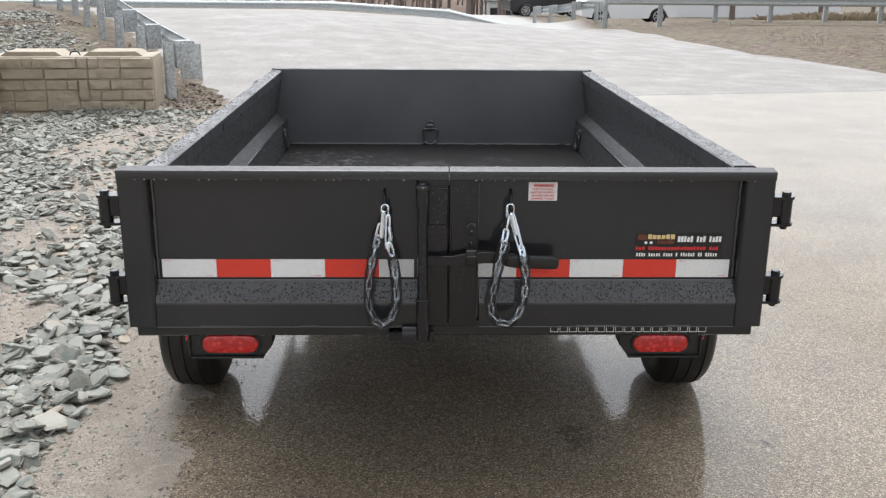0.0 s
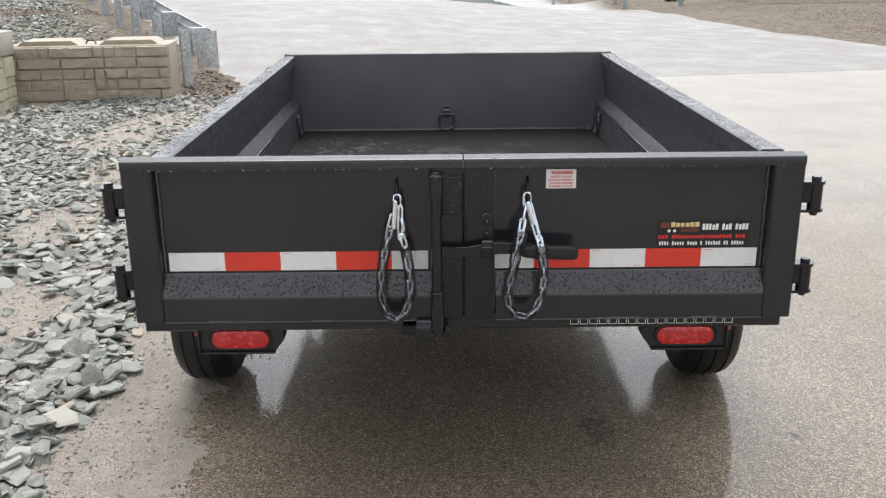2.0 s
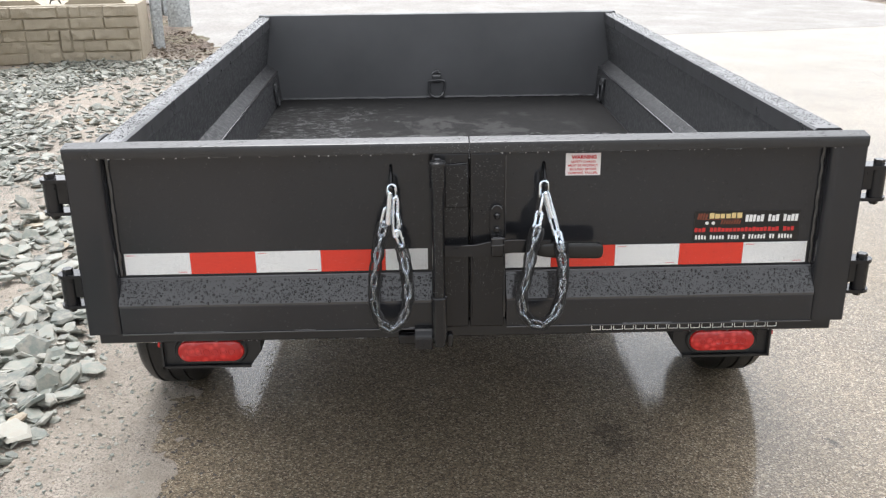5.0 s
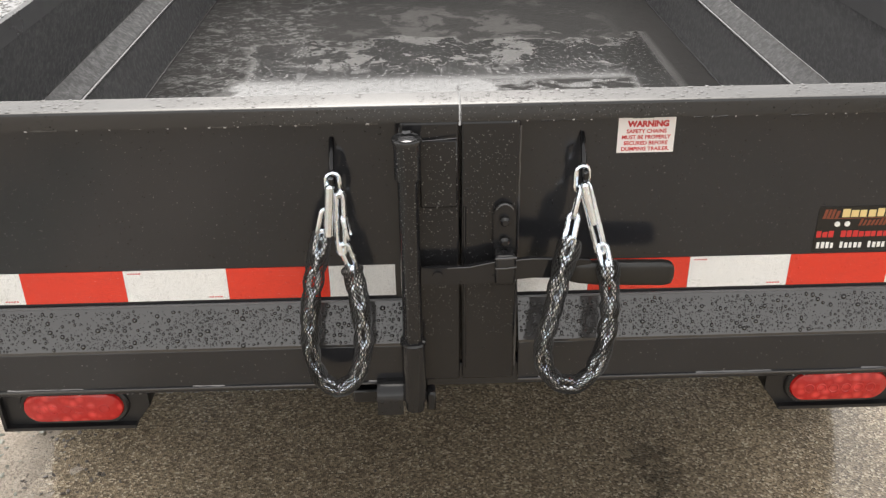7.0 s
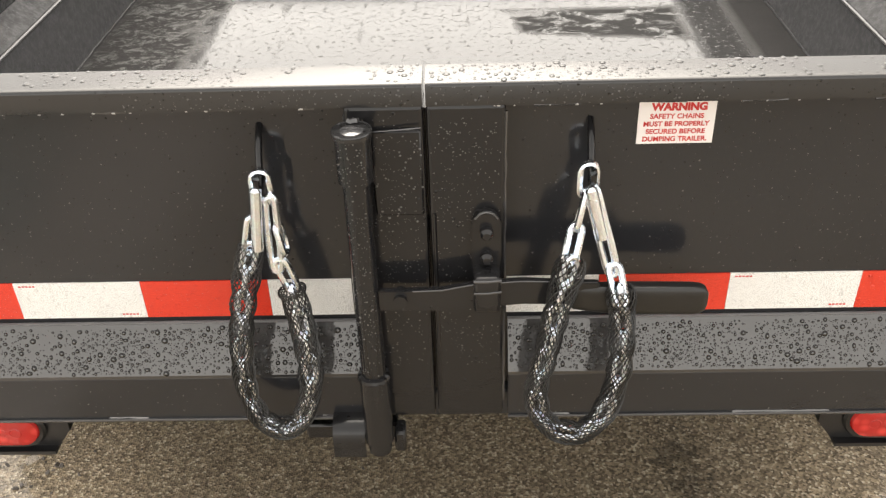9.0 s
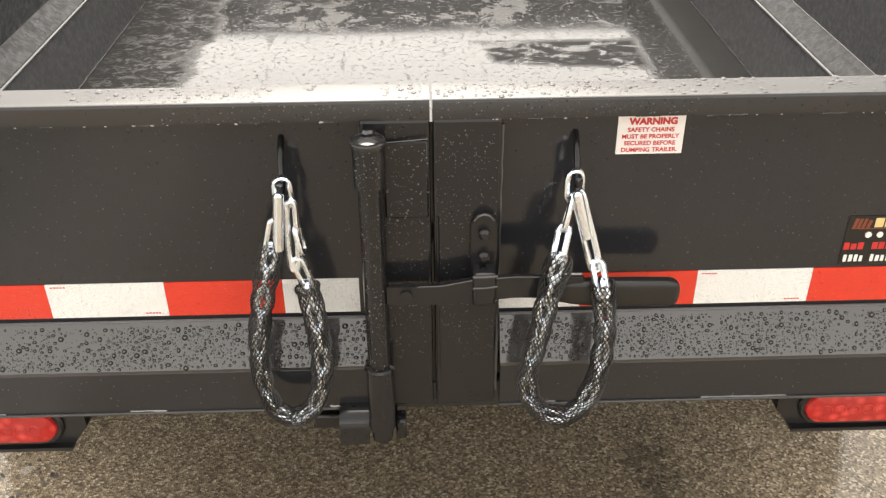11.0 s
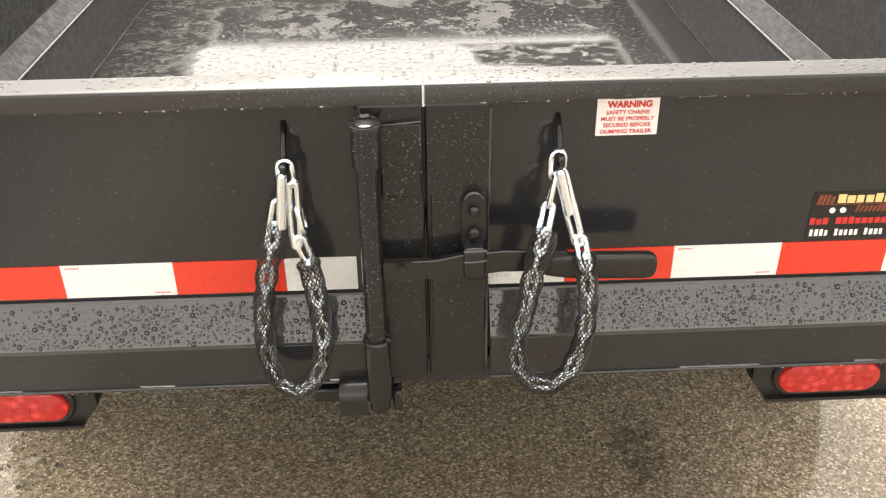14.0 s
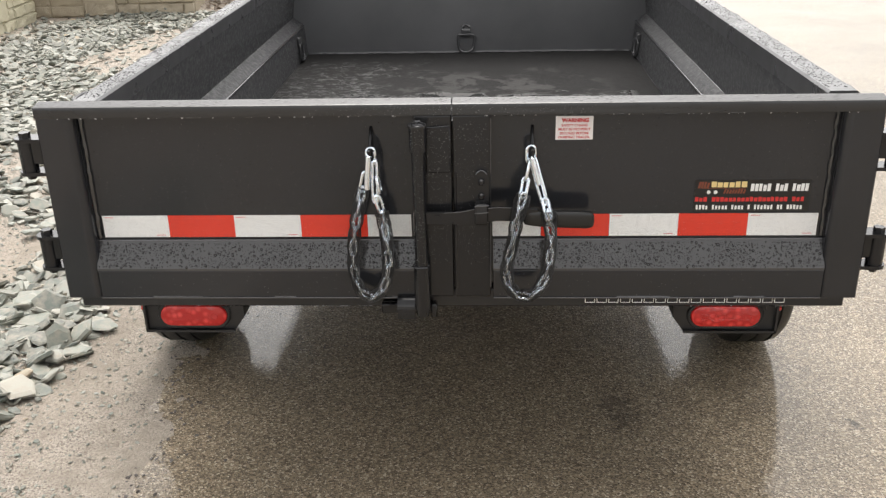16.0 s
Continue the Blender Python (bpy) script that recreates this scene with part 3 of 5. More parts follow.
# made-up beams behind the sill that narrow the mirrored bright gap
for x in (-0.615, 0.630):
    bm = bmesh.new()
    box(bm, x - 0.045, x + 0.045, 1.02, 1.60, 0.13, 0.30, 0.01, 2)
    box(bm, x - 0.03, x + 0.03, 1.10, 1.50, 0.29, 0.35, 0.004)
    part("unseen_low_block", bm, PAINT_DULL, trailer)


def fender(bm, x0, x1):
    """Bent sheet over a wheel: flat top with sloping ends."""
    out = [(0.50, 0.40), (0.60, 0.585), (0.66, 0.625), (1.18, 0.625), (1.24, 0.585), (1.34, 0.36)]
    prism(bm, out + [(y, z - 0.004) for y, z in reversed(out)], "x", x0, x1)
    prism(bm, [(0.52, 0.42), (0.60, 0.585), (0.66, 0.621), (1.18, 0.621), (1.24, 0.585), (1.33, 0.38), (1.22, 0.52), (0.62, 0.54)], "x", *((x0, x0 + 0.004) if x0 < 0 else (x1 - 0.004, x1)))


# fenders guessed and out of sight, blocking sky mirrored past the tyres
for x0, x1 in ((-1.045, -0.815), (0.815, 1.035)):
    part("fender", made(fender, x0, x1), PAINT_DULL, trailer)
# unseen box, added to dim the streak mirrored on the right
part("battery_box", made(box, 0.36, 0.70, 1.45, 1.80, 0.16, 0.34, 0.01, 2), PAINT_DULL, trailer)
# unseen bar, added to cut off the bottom of the mirrored patch
part("rear_cross_member", made(box, -0.64, 0.64, 0.42, 0.48, 0.40, 0.532, 0.004), PAINT_DULL, trailer)
# unseen skirts, made up to end the mirrored patch sooner
for s in (-1, 1):
    part("side_skirt", made(box, *sorted((s * 0.778, s * 0.800)), 0.78, 2.44, 0.36, 0.585, 0.003), PAINT_DULL, trailer)
# two unseen boxes that keep the middle of the reflection dark
part("pump_box", made(box, -0.34, 0.34, 1.70, 2.30, 0.14, 0.50, 0.01, 2), PAINT_DULL, trailer)
part("hoist_box", made(box, -0.71, 0.71, 2.48, 2.58, 0.10, 0.62, 0.006), PAINT_DULL, trailer)
part("axle", made(rod, (-0.82, 0.91, 0.285), (0.82, 0.91, 0.285), 0.03), PAINT_DULL, trailer)


def tyre(x, r=0.300, w=0.200):
    """Rounded casing with tread grooves, lying along x."""
    prof = [(-0.42, 0.60), (-0.5, 0.72), (-0.495, 0.84), (-0.455, 0.92), (-0.37, 0.975), (-0.26, 1.0), (-0.255, 0.982), (-0.215, 0.982), (-0.21, 1.0),
            (-0.03, 1.0), (-0.025, 0.982), (0.025, 0.982), (0.03, 1.0), (0.21, 1.0), (0.215, 0.982), (0.255, 0.982), (0.26, 1.0), (0.37, 0.975), (0.455, 0.92), (0.495, 0.84), (0.5, 0.72), (0.42, 0.60)]
    bm = bmesh.new()
    seg = 56
    rings = []
    for i in range(seg):
        a = 2 * math.pi * i / seg
        rings.append([bm.verts.new((x + u * w, 0.91 + r * v * math.cos(a), 0.285 + r * v * math.sin(a))) for u, v in prof])
    n = len(prof)
    for i in range(seg):
        a, b = rings[i], rings[(i + 1) % seg]
        for j in range(n):
            bm.faces.new((a[j], a[(j + 1) % n], b[(j + 1) % n], b[j]))
    return bm


for s in (-1, 1):
    x = 0.920 if s > 0 else -0.930
    wheel = part("wheel", made(rod, (x - 0.06, 0.91, 0.285), (x + 0.06, 0.91, 0.285), 0.05), RIM, trailer)
    part("tyre", tyre(x), RUBBER, wheel, "wet black ribbed tyre")
    bm = bmesh.new()
    rod(bm, (x + s * 0.02, 0.91, 0.285), (x + s * 0.035, 0.91, 0.285), 0.185, 32)
    rod(bm, (x - 0.095, 0.91, 0.285), (x + 0.095, 0.91, 0.285), 0.183, 32)
    part("rim", bm, RIM, wheel)


def lamp(s):
    """Bolt-on box with a slanted inner edge, oval stop lamp and small side marker."""
    bm = bmesh.new()
    outline = [(s * 0.755, 0.53), (s * 0.755, 0.462), (s * 0.745, 0.452), (s * 0.540, 0.452), (s * 0.512, 0.490), (s * 0.512, 0.53)]
    prism(bm, outline, "y", 0.034, 0.038)
    prism(bm, [(s * 0.755, 0.458), (s * 0.755, 0.452), (s * 0.538, 0.452), (s * 0.538, 0.458)], "y", 0.022, 0.09)
    prism(bm, [(s * 0.755, 0.53), (s * 0.755, 0.452), (s * 0.750, 0.452), (s * 0.750, 0.53)], "y", 0.022, 0.09)
    prism(bm, [(s * 0.512, 0.53), (s * 0.512, 0.49), (s * 0.517, 0.49), (s * 0.517, 0.53)], "y", 0.030, 0.09)
    plate = part("lamp_bracket", bm, PAINT_DULL, trailer)
    cx, cz, hw, r = s * 0.634, 0.496, 0.054, 0.0275

    def oval(k, y, n=14):
        pts = []
        for side in (1, -1):
            for i in range(n + 1):
                a = side * math.pi / 2 - math.pi * i / n
                pts.append((cx + side * hw + k * math.cos(a), y, cz + k * math.sin(a)))
        return pts

    bm = bmesh.new()
    rings = [[bm.verts.new(p) for p in oval(k, y)] for k, y in ((r, 0.034), (r, 0.027), (r * 0.93, 0.0225), (r * 0.75, 0.0205), (r * 0.3, 0.0195))]
    n = len(rings[0])
    for a, b in zip(rings, rings[1:]):
        for j in range(n):
            bm.faces.new((a[j], a[(j + 1) % n], b[(j + 1) % n], b[j]))
    bm.faces.new(rings[-1])
    part("lens", bm, LENS, plate, "red oval stop lamp lens")
    for i in range(6):
        lx = cx + (i - 2.5) * 0.0205
        ring = [(lx + 0.0078 * math.cos(j * math.pi / 8), 0.0200, cz + 0.0078 * math.sin(j * math.pi / 8)) for j in range(16)]
        part("led_ring", made(tube, ring, 0.0012, 5, True), LENS, plate)
    part("grommet", made(tube, oval(r + 0.003, 0.031), 0.005, 6, True), RUBBER, plate)
    bm = bmesh.new()
    rod(bm, (s * 0.755, 0.05, 0.505), (s * 0.768, 0.05, 0.505), 0.009, 12, 0.006)
    part("marker_lens", bm, LENS, plate, "small red marker lamp")


for s in (-1, 1):
    lamp(s)


def door_panel(s):
    """One tailgate leaf: sheet, slanted ledge and deep bottom channel."""
    xi, xo = s * 0.0016, s * 0.900
    bm = bmesh.new()
    box(bm, *sorted((xi, xo)), 0.0, 0.012, 0.60, 1.0025)
    leaf = part("tailgate_door", bm, PAINT, trailer, "glossy black door leaf mirroring the chains")
    top = bmesh.new()
    prism(top, [(-0.038, 1.003), (-0.038, 1.0235), (-0.0373, 1.0256), (-0.0355, 1.0270), (-0.0325, 1.0278), (-0.0030, GT), (0.002, GT - 0.004), (0.002, 1.003)], "x", *sorted((xi, xo)))
    part("top_rail", top, PAINT_RAIL, leaf, "rounded top rail beaded with rain")
    # outer post with a rolled inner edge
    post = bmesh.new()
    bend = [(s * (0.838 - 0.020 * math.sin(a)), -0.017 - 0.020 * math.cos(a)) for a in [radians(10 * i) for i in range(9)]]
    prism(post, [(xo, 0.012), (xo, -0.034), (xo - s * 0.003, -0.037)] + bend + [(s * 0.8175, 0.012)], "z", 0.575, 1.0028)
    part("outer_post", post, PAINT, leaf, "", 30)
    # seam bead in the lightened black, so that it shows as a lit line
    seam = bmesh.new()
    weld(seam, (s * 0.8150, -0.003, 0.712), (s * 0.8150, -0.003, 1.0), 0.0052)
    part("weld_bead", seam, PAINT_SKYLIT, leaf)
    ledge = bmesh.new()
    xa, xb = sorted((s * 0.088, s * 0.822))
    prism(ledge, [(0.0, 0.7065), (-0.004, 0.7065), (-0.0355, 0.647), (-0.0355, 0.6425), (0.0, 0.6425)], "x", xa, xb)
    part("slanted_ledge", ledge, PAINT_SKYLIT, leaf, "slanted ledge wet with rain, lightened for the sky it mirrors", 15)
    low = bmesh.new()
    box(low, xa, xb, -0.0350, 0.012, 0.574, 0.6430, 0.002, 2)
    part("bottom_channel", low, PAINT, leaf, "", 15)
    mid = bmesh.new()
    box(mid, *sorted((xi, s * 0.082)), -0.036, 0.012, 0.576, 1.0028, 0.004, 2)
    part("centre_post", mid, PAINT_SPOT, leaf, "", 15)
    lip = bmesh.new()
    weld(lip, (s * 0.082, -0.034, 0.60), (s * 0.082, -0.034, 0.995), 0.0018)
    part("weld_bead", lip, PAINT_GLINT, leaf)
    # Upper dashes stand in for drops hanging off the rail; lower ones are welds.
    dots = bmesh.new()
    x = 0.11
    while x < 0.80:
        ln = random.uniform(0.01, 0.05)
        weld(dots, (s * x, -0.036, 1.003), (s * (x + ln), -0.036, 1.003), 0.0022)
        x += ln + random.uniform(0.05, 0.13)
    x = 0.12
    while x < 0.80:
        ln = random.uniform(0.02, 0.12)
        weld(dots, (s * x, -0.034, 0.576), (s * (x + ln), -0.034, 0.576), 0.0030)
        x += ln + random.uniform(0.08, 0.25)
    tagged(part("drip_and_weld_dash", dots, PAINT_GLINT, leaf), kind="stuff")
    part("bottom_lip", made(box, xa, xb, -0.0385, -0.0345, 0.5725, 0.5765, 0.0015, 2), PAINT_GLINT, leaf)
    part("ledge_fillet", made(tube, [(xa, -0.0036, 0.7052), (xb, -0.0036, 0.7052)], 0.0020, 8), SKY_SHEEN, leaf)
    return leaf


leaf_l, leaf_r = door_panel(-1), door_panel(1)


def strip(leaf, x0, x1, material):
    part("tape_piece", made(box, x0, x1, -0.0016, 0.001, 0.7125, 0.765), material, leaf)


def tape_print(leaf, x0, x1):
    """Tiny red approval marks near two corners of a white piece."""
    for x, z in ((x0 + 0.006, 0.7595), (x1 - 0.030, 0.7165)):
        bm = bmesh.new()
        for i in range(5):
            box(bm, x + 0.0042 * i, x + 0.0042 * i + 0.0028, -0.0019, -0.0014, z, z + 0.0020)
        part("print_bar", bm, INK_RED, leaf)


SEG = 0.1524
x, white = -0.805, True
while x < -0.098:
    strip(leaf_l, x, min(x + SEG, -0.096) - 0.0004, TAPE_WHITE if white else TAPE_RED)
    if white and x + SEG < -0.1:
        tape_print(leaf_l, x, x + SEG)
    x, white = x + SEG, not white
x, white = 0.804, True
while x > 0.09:
    strip(leaf_r, max(x - SEG, 0.086) + 0.0004, x, TAPE_WHITE if white else TAPE_RED)
    if white and x - SEG > 0.09:
        tape_print(leaf_r, x - SEG, x)
    x, white = x - SEG, not white


def ear_plate(bm, s, x, z):
    """A hinge ear: square at the post, round at the pin."""
    outline = [(s * 0.896, -0.030), (s * 0.896, 0.012)] + [(x + s * 0.023 * math.cos(a), -0.010 + 0.023 * math.sin(a)) for a in [math.pi / 2 - math.pi * i / 10 for i in range(11)]]
    prism(bm, outline, "z", z, z + 0.008)


def hinge(s, x, z):
    """Weld-on hinge outside the post: barrel between two ears, with a headed pin."""
    x = s * x
    barrel = part("hinge", made(rod, (x, -0.010, z + 0.010), (x, -0.010, z + 0.078), 0.0185, 20), PAINT_SPOT, trailer)
    for zz in (z + 0.078, z + 0.002):
        part("ear", made(ear_plate, s, x, zz), PAINT_SPOT, barrel)
    part("hinge_bolt", made(rod, (x, -0.010, z + 0.086), (x, -0.010, z + 0.097), 0.0125, 6), PAINT_SPOT, barrel)
    part("hinge_nut", made(rod, (x, -0.010, z - 0.010), (x, -0.010, z + 0.002), 0.009, 6, 0.012), PAINT_SPOT, barrel)
    part("leaf_plate", made(box, *sorted((s * 0.899, x - s * 0.012)), -0.020, 0.002, z + 0.026, z + 0.078, 0.002), PAINT_SPOT, barrel)


for s in (-1, 1):
    hinge(s, 0.943, 0.869), hinge(s, 0.937, 0.639)

part("joint_strip", made(box, -0.022, 0.022, 0.0125, 0.018, 0.58, 0.978), PAINT, trailer)

# cam latch
PX, PY = -0.072, -0.058
bm = bmesh.new()
rod(bm, (PX, PY, 0.545), (PX, PY, 0.987), 0.0145, 24)
latch = part("latch_rod", bm, PAINT_SPOT, trailer, "black upright latch rod")
bm = bmesh.new()
rod(bm, (PX, PY, 0.932), (PX, PY, 0.986), 0.0185, 24)
part("collar", bm, PAINT_SPOT, latch)
bm = bmesh.new()
rod(bm, (PX, PY, 0.984), (PX, PY, 0.9885), 0.0205, 32)
tube(bm, [(PX + 0.0195 * math.cos(i * math.pi / 16), PY + 0.0195 * math.sin(i * math.pi / 16), 0.9885) for i in range(32)], 0.0014, 6, True)
cap = part("cap", bm, PAINT_RAIL, latch)
# crown in lighter paint for the gleam of sky on the cap
bm = bmesh.new()
rod(bm, (PX, PY, 0.9885), (PX, PY, 0.9902), 0.0120, 24, 0.007)
weld(bm, (PX - 0.004, PY + 0.013, 0.992), (PX + 0.006, PY + 0.012, 0.993), 0.0040)
part("crown", bm, PAINT_GLINT, cap)
bm = bmesh.new()
rod(bm, (PX, PY, 0.560), (PX, PY, 0.663), 0.0178, 24)
part("collar", bm, PAINT_SPOT, latch)
bm = bmesh.new()
ring = [(PX + 0.0160 * math.cos(i * math.pi / 14), PY + 0.0160 * math.sin(i * math.pi / 14), 0.665 + random.uniform(-0.001, 0.001)) for i in range(28)]
tube(bm, ring, [random.uniform(0.0030, 0.0048) for _ in ring], 6, True)
part("weld_bead", bm, PAINT_SPOT, latch)
bm = bmesh.new()
rod(bm, (PX, PY, 0.541), (PX, PY, 0.561), 0.0140, 20)
part("rod_tip", bm, PAINT_SPOT, latch)
plate = part("latch_plate", made(box, PX + 0.016, -0.004, -0.0415, -0.036, 0.877, 0.978, 0.002), PAINT_SPOT, trailer)
part("weld_bead", made(weld, (PX + 0.014, -0.041, 0.977), (-0.004, -0.041, 0.981), 0.0010), PAINT_GLINT, plate)
part("seam_bead", made(tube, [(0.0062, -0.0362, 0.60), (0.0062, -0.0362, 0.876)], 0.0022, 6), PAINT_SPOT, trailer)
bm = bmesh.new()
prism(bm, [(0.03, 0.583), (-0.044, 0.583), (-0.0520, 0.5800), (-0.0590, 0.5735), (-0.0630, 0.5650), (-0.0640, 0.5560), (-0.0645, 0.533), (-0.058, 0.533), (-0.0575, 0.556), (-0.047, 0.575), (0.03, 0.575)], "x", -0.130, -0.090)
box(bm, -0.170, -0.052, -0.030, 0.03, 0.530, 0.555, 0.003)
box(bm, -0.054, -0.040, -0.056, -0.03, 0.532, 0.566, 0.003)
part("latch_keeper", bm, PAINT_SPOT, trailer)

# handle bar with rubber grip, held in a hasp
bm = bmesh.new()
prism(bm, [(-0.058, 0.7665), (-0.058, 0.7945), (-0.02, 0.7935), (0.012, 0.7945), (0.046, 0.8015), (0.10, 0.8055), (0.185, 0.8015), (0.185, 0.7705), (0.10, 0.7745), (0.02, 0.7665)], "y", -0.066, -0.058)
bmesh.ops.bevel(bm, geom=list(bm.edges), offset=0.0014, segments=2, affect="EDGES")
bar = part("latch_handle", bm, PAINT_SPOT, trailer)
# thin light rod added for the glint on the bar's top edge
part("edge_bead", made(tube, [(-0.020, -0.0655, 0.7930), (0.012, -0.0655, 0.7940), (0.046, -0.0655, 0.8010), (0.10, -0.0655, 0.8050), (0.15, -0.0655, 0.8030)], 0.0010, 6), PAINT_GLINT, bar)
bm = bmesh.new()
stations = ((0.150, 0.012, 0.0045), (0.153, 0.0145, 0.007), (0.166, 0.0165, 0.009), (0.190, 0.0185, 0.011), (0.240, 0.0190, 0.0115), (0.285, 0.0192, 0.0115), (0.294, 0.0178, 0.0105), (0.299, 0.0145, 0.0085), (0.3015, 0.009, 0.005))
rings = []
for gx, tall, deep in stations:
    gz = 0.7790 - 0.03 * (gx - 0.15)
    ring = []
    for i in range(28):
        a = 2 * math.pi * i / 28
        cu, sv = math.cos(a), math.sin(a)
        ring.append(bm.verts.new((gx + 0.004, -0.0605 + 0.8 * deep * math.copysign(abs(cu) ** 0.5, cu), gz + tall * math.copysign(abs(sv) ** 0.5, sv))))
    rings.append(ring)
for p, q in zip(rings, rings[1:]):
    for i in range(28):
        bm.faces.new((p[i], p[(i + 1) % 28], q[(i + 1) % 28], q[i]))
bm.faces.new(rings[0]), bm.faces.new(rings[-1][::-1])
part("grip", bm, GRIP, bar, "black rubber hand grip")
bm = bmesh.new()
prism(bm, [(0.046, 0.738), (0.046, 0.868), (0.049, 0.876), (0.054, 0.882), (0.062, 0.884), (0.070, 0.882), (0.075, 0.876), (0.078, 0.868), (0.078, 0.738), (0.070, 0.730), (0.054, 0.730)], "y", -0.046, -0.036)
bmesh.ops.bevel(bm, geom=list(bm.edges), offset=0.0012, segments=2, affect="EDGES")
hasp = part("hasp", bm, PAINT_SPOT, trailer)
part("hasp_loop", made(box, 0.047, 0.077, -0.074, -0.040, 0.766, 0.815, 0.006, 3), PAINT_SPOT, hasp)
bm = bmesh.new()
tube(bm, [(0.0475, -0.0735, 0.8110), (0.062, -0.0745, 0.8115), (0.0775, -0.0735, 0.8120)], 0.0018, 6)
tube(bm, [(0.0475, -0.0735, 0.7950), (0.062, -0.0745, 0.7955), (0.0775, -0.0735, 0.7970)], 0.0014, 6)
part("hasp_ridge", bm, PAINT_GLINT, hasp)
part("weld_bead", made(tube, smooth_path([(0.050, -0.046, 0.874), (0.055, -0.046, 0.880), (0.062, -0.046, 0.8825), (0.069, -0.046, 0.880), (0.074, -0.046, 0.874)], 4), 0.0016, 6), PAINT_GLINT, hasp)
for zz, rr in ((0.858, 0.0075), (0.826, 0.0075)):
    bm = bmesh.new()
    rod(bm, (0.062, -0.053, zz), (0.062, -0.040, zz), rr, 16, rr)
    rod(bm, (0.062, -0.057, zz), (0.062, -0.053, zz), rr * 0.55, 16, rr * 0.95)
    part("hasp_bolt", bm, PAINT_SPOT, hasp)
part("pivot_bolt", made(rod, (-0.034, -0.071, 0.782), (-0.034, -0.05, 0.782), 0.008, 12), PAINT_SPOT, bar)

# chain hooks
for x in (-0.177, 0.172):
    bm = bmesh.new()
    pts = smooth_path([(x, 0.001, 0.968), (x, -0.008, 0.962), (x, -0.018, 0.951), (x, -0.027, 0.936), (x, -0.033, 0.920), (x, -0.041, 0.913), (x, -0.049, 0.919), (x, -0.051, 0.930)], 5)
    tube(bm, pts, 0.0040, 10)
    part("chain_hook", bm, PAINT_SPOT, trailer)

# rope hooks along the outside of the rails
for s in (-1, 1):
    for y in (0.10, 1.06, 2.02):
        bm = bmesh.new()
        x = XC + s * (0.838 + (0.028 * (1 - y / 2.4) if s > 0 else -0.014 * (1 - y / 2.4)))
        tube(bm, smooth_path([(x, y - 0.05, 0.99), (x + s * 0.010, y - 0.05, 1.004), (x + s * 0.016, y - 0.03, 1.017), (x + s * 0.016, y + 0.03, 1.017), (x + s * 0.010, y + 0.05, 1.004), (x, y + 0.05, 0.99)], 4), 0.006, 8)
        part("rope_hook", bm, PAINT_DULL, trailer)

# ---- decals ----


def words(text, size, x, z, y, material, parent, name="lettering", bold=0.0):
    cu = bpy.data.curves.new("text", "FONT")
    cu.body, cu.size, cu.align_x, cu.align_y, cu.extrude, cu.offset = text, size, "CENTER", "CENTER", 0.0001, bold
    tmp = bpy.data.objects.new("text", cu)
    scene.collection.objects.link(tmp)
    bpy.context.view_layer.update()
    me = bpy.data.meshes.new_from_object(tmp.evaluated_get(bpy.context.evaluated_depsgraph_get()))
    bpy.data.objects.remove(tmp)
    me.transform(Matrix.Translation((x, y, z)) @ Matrix.Rotation(radians(90), 4, "X"))
    me.materials.clear()
    me.materials.append(material)
    ob = new(name, me)
    ob.parent = parent
    return ob


note = part("warning_label", made(box, 0.222, 0.302, -0.0012, 0.001, 0.937, 0.989), STICKER, trailer, "white warning label with red lettering")
words("WARNING", 0.0118, 0.264, 0.9795, -0.0016, INK_RED, note, bold=0.0006)
for line, z in (("SAFETY CHAINS", 0.9688), ("MUST BE PROPERLY", 0.9600), ("SECURED BEFORE", 0.9512), ("DUMPING TRAILER.", 0.9424)):
    words(line, 0.0078, 0.262, z, -0.0016, INK_RED, note, bold=0.0002)

decal = part("dealer_decal", made(box, 0.530, 0.779, -0.0010, 0.001, 0.770, 0.843), INK_BLACK, trailer, "black dealer decal with gold, red and white bars")


def bars(parent, x0, x1, z0, z1, gaps, material, y=-0.0014):
    """Lettering that is not to be read: word-long bars."""
    a = x0
    for share in gaps:
        b = a + (x1 - x0) * abs(share)
        if share > 0:
            part("print_bar", made(box, a, b, y, y + 0.0008, z0, z1), material, parent)
        a = b


def letter_bars(parent, x0, x1, z0, z1, words, material, fill=0.68, slant=0.0):
    """Lettering that is not to be read: one small bar a letter, some of them tall."""
    rnd = random.Random(int(1000 * x0 + 7000 * z0))
    cells = sum(words) + len(words) - 1
    pitch, at = (x1 - x0) / cells, x0
    for n in words:
        bm = bmesh.new()
        for i in range(n):
            top = z1 if i == 0 or rnd.random() < 0.35 else z0 + 0.84 * (z1 - z0)
            wide = fill * pitch * rnd.uniform(0.95, 1.15)
            prism(bm, [(at, z0), (at + wide, z0), (at + wide + slant, top), (at + slant, top)], "y", -0.0014, -0.0006)
            at += pitch
        part("print_bar", bm, material, parent)
        at += pitch


letter_bars(decal, 0.565, 0.643, 0.826, 0.8395, (6,), INK_GOLD, 0.80)
letter_bars(decal, 0.536, 0.560, 0.824, 0.839, (4,), INK_BROWN, 0.7, 0.003)
letter_bars(decal, 0.592, 0.640, 0.8115, 0.8225, (8,), INK_BROWN, 0.6, 0.003)
bars(decal, 0.545, 0.640, 0.8235, 0.8245, (1.0,), INK_BROWN)
for x in (0.560, 0.575):
    bm = bmesh.new()
    rod(bm, (x, -0.0010, 0.815), (x, -0.0022, 0.815), 0.0042, 14)
    part("print_dot", bm, INK_WHITE, decal)
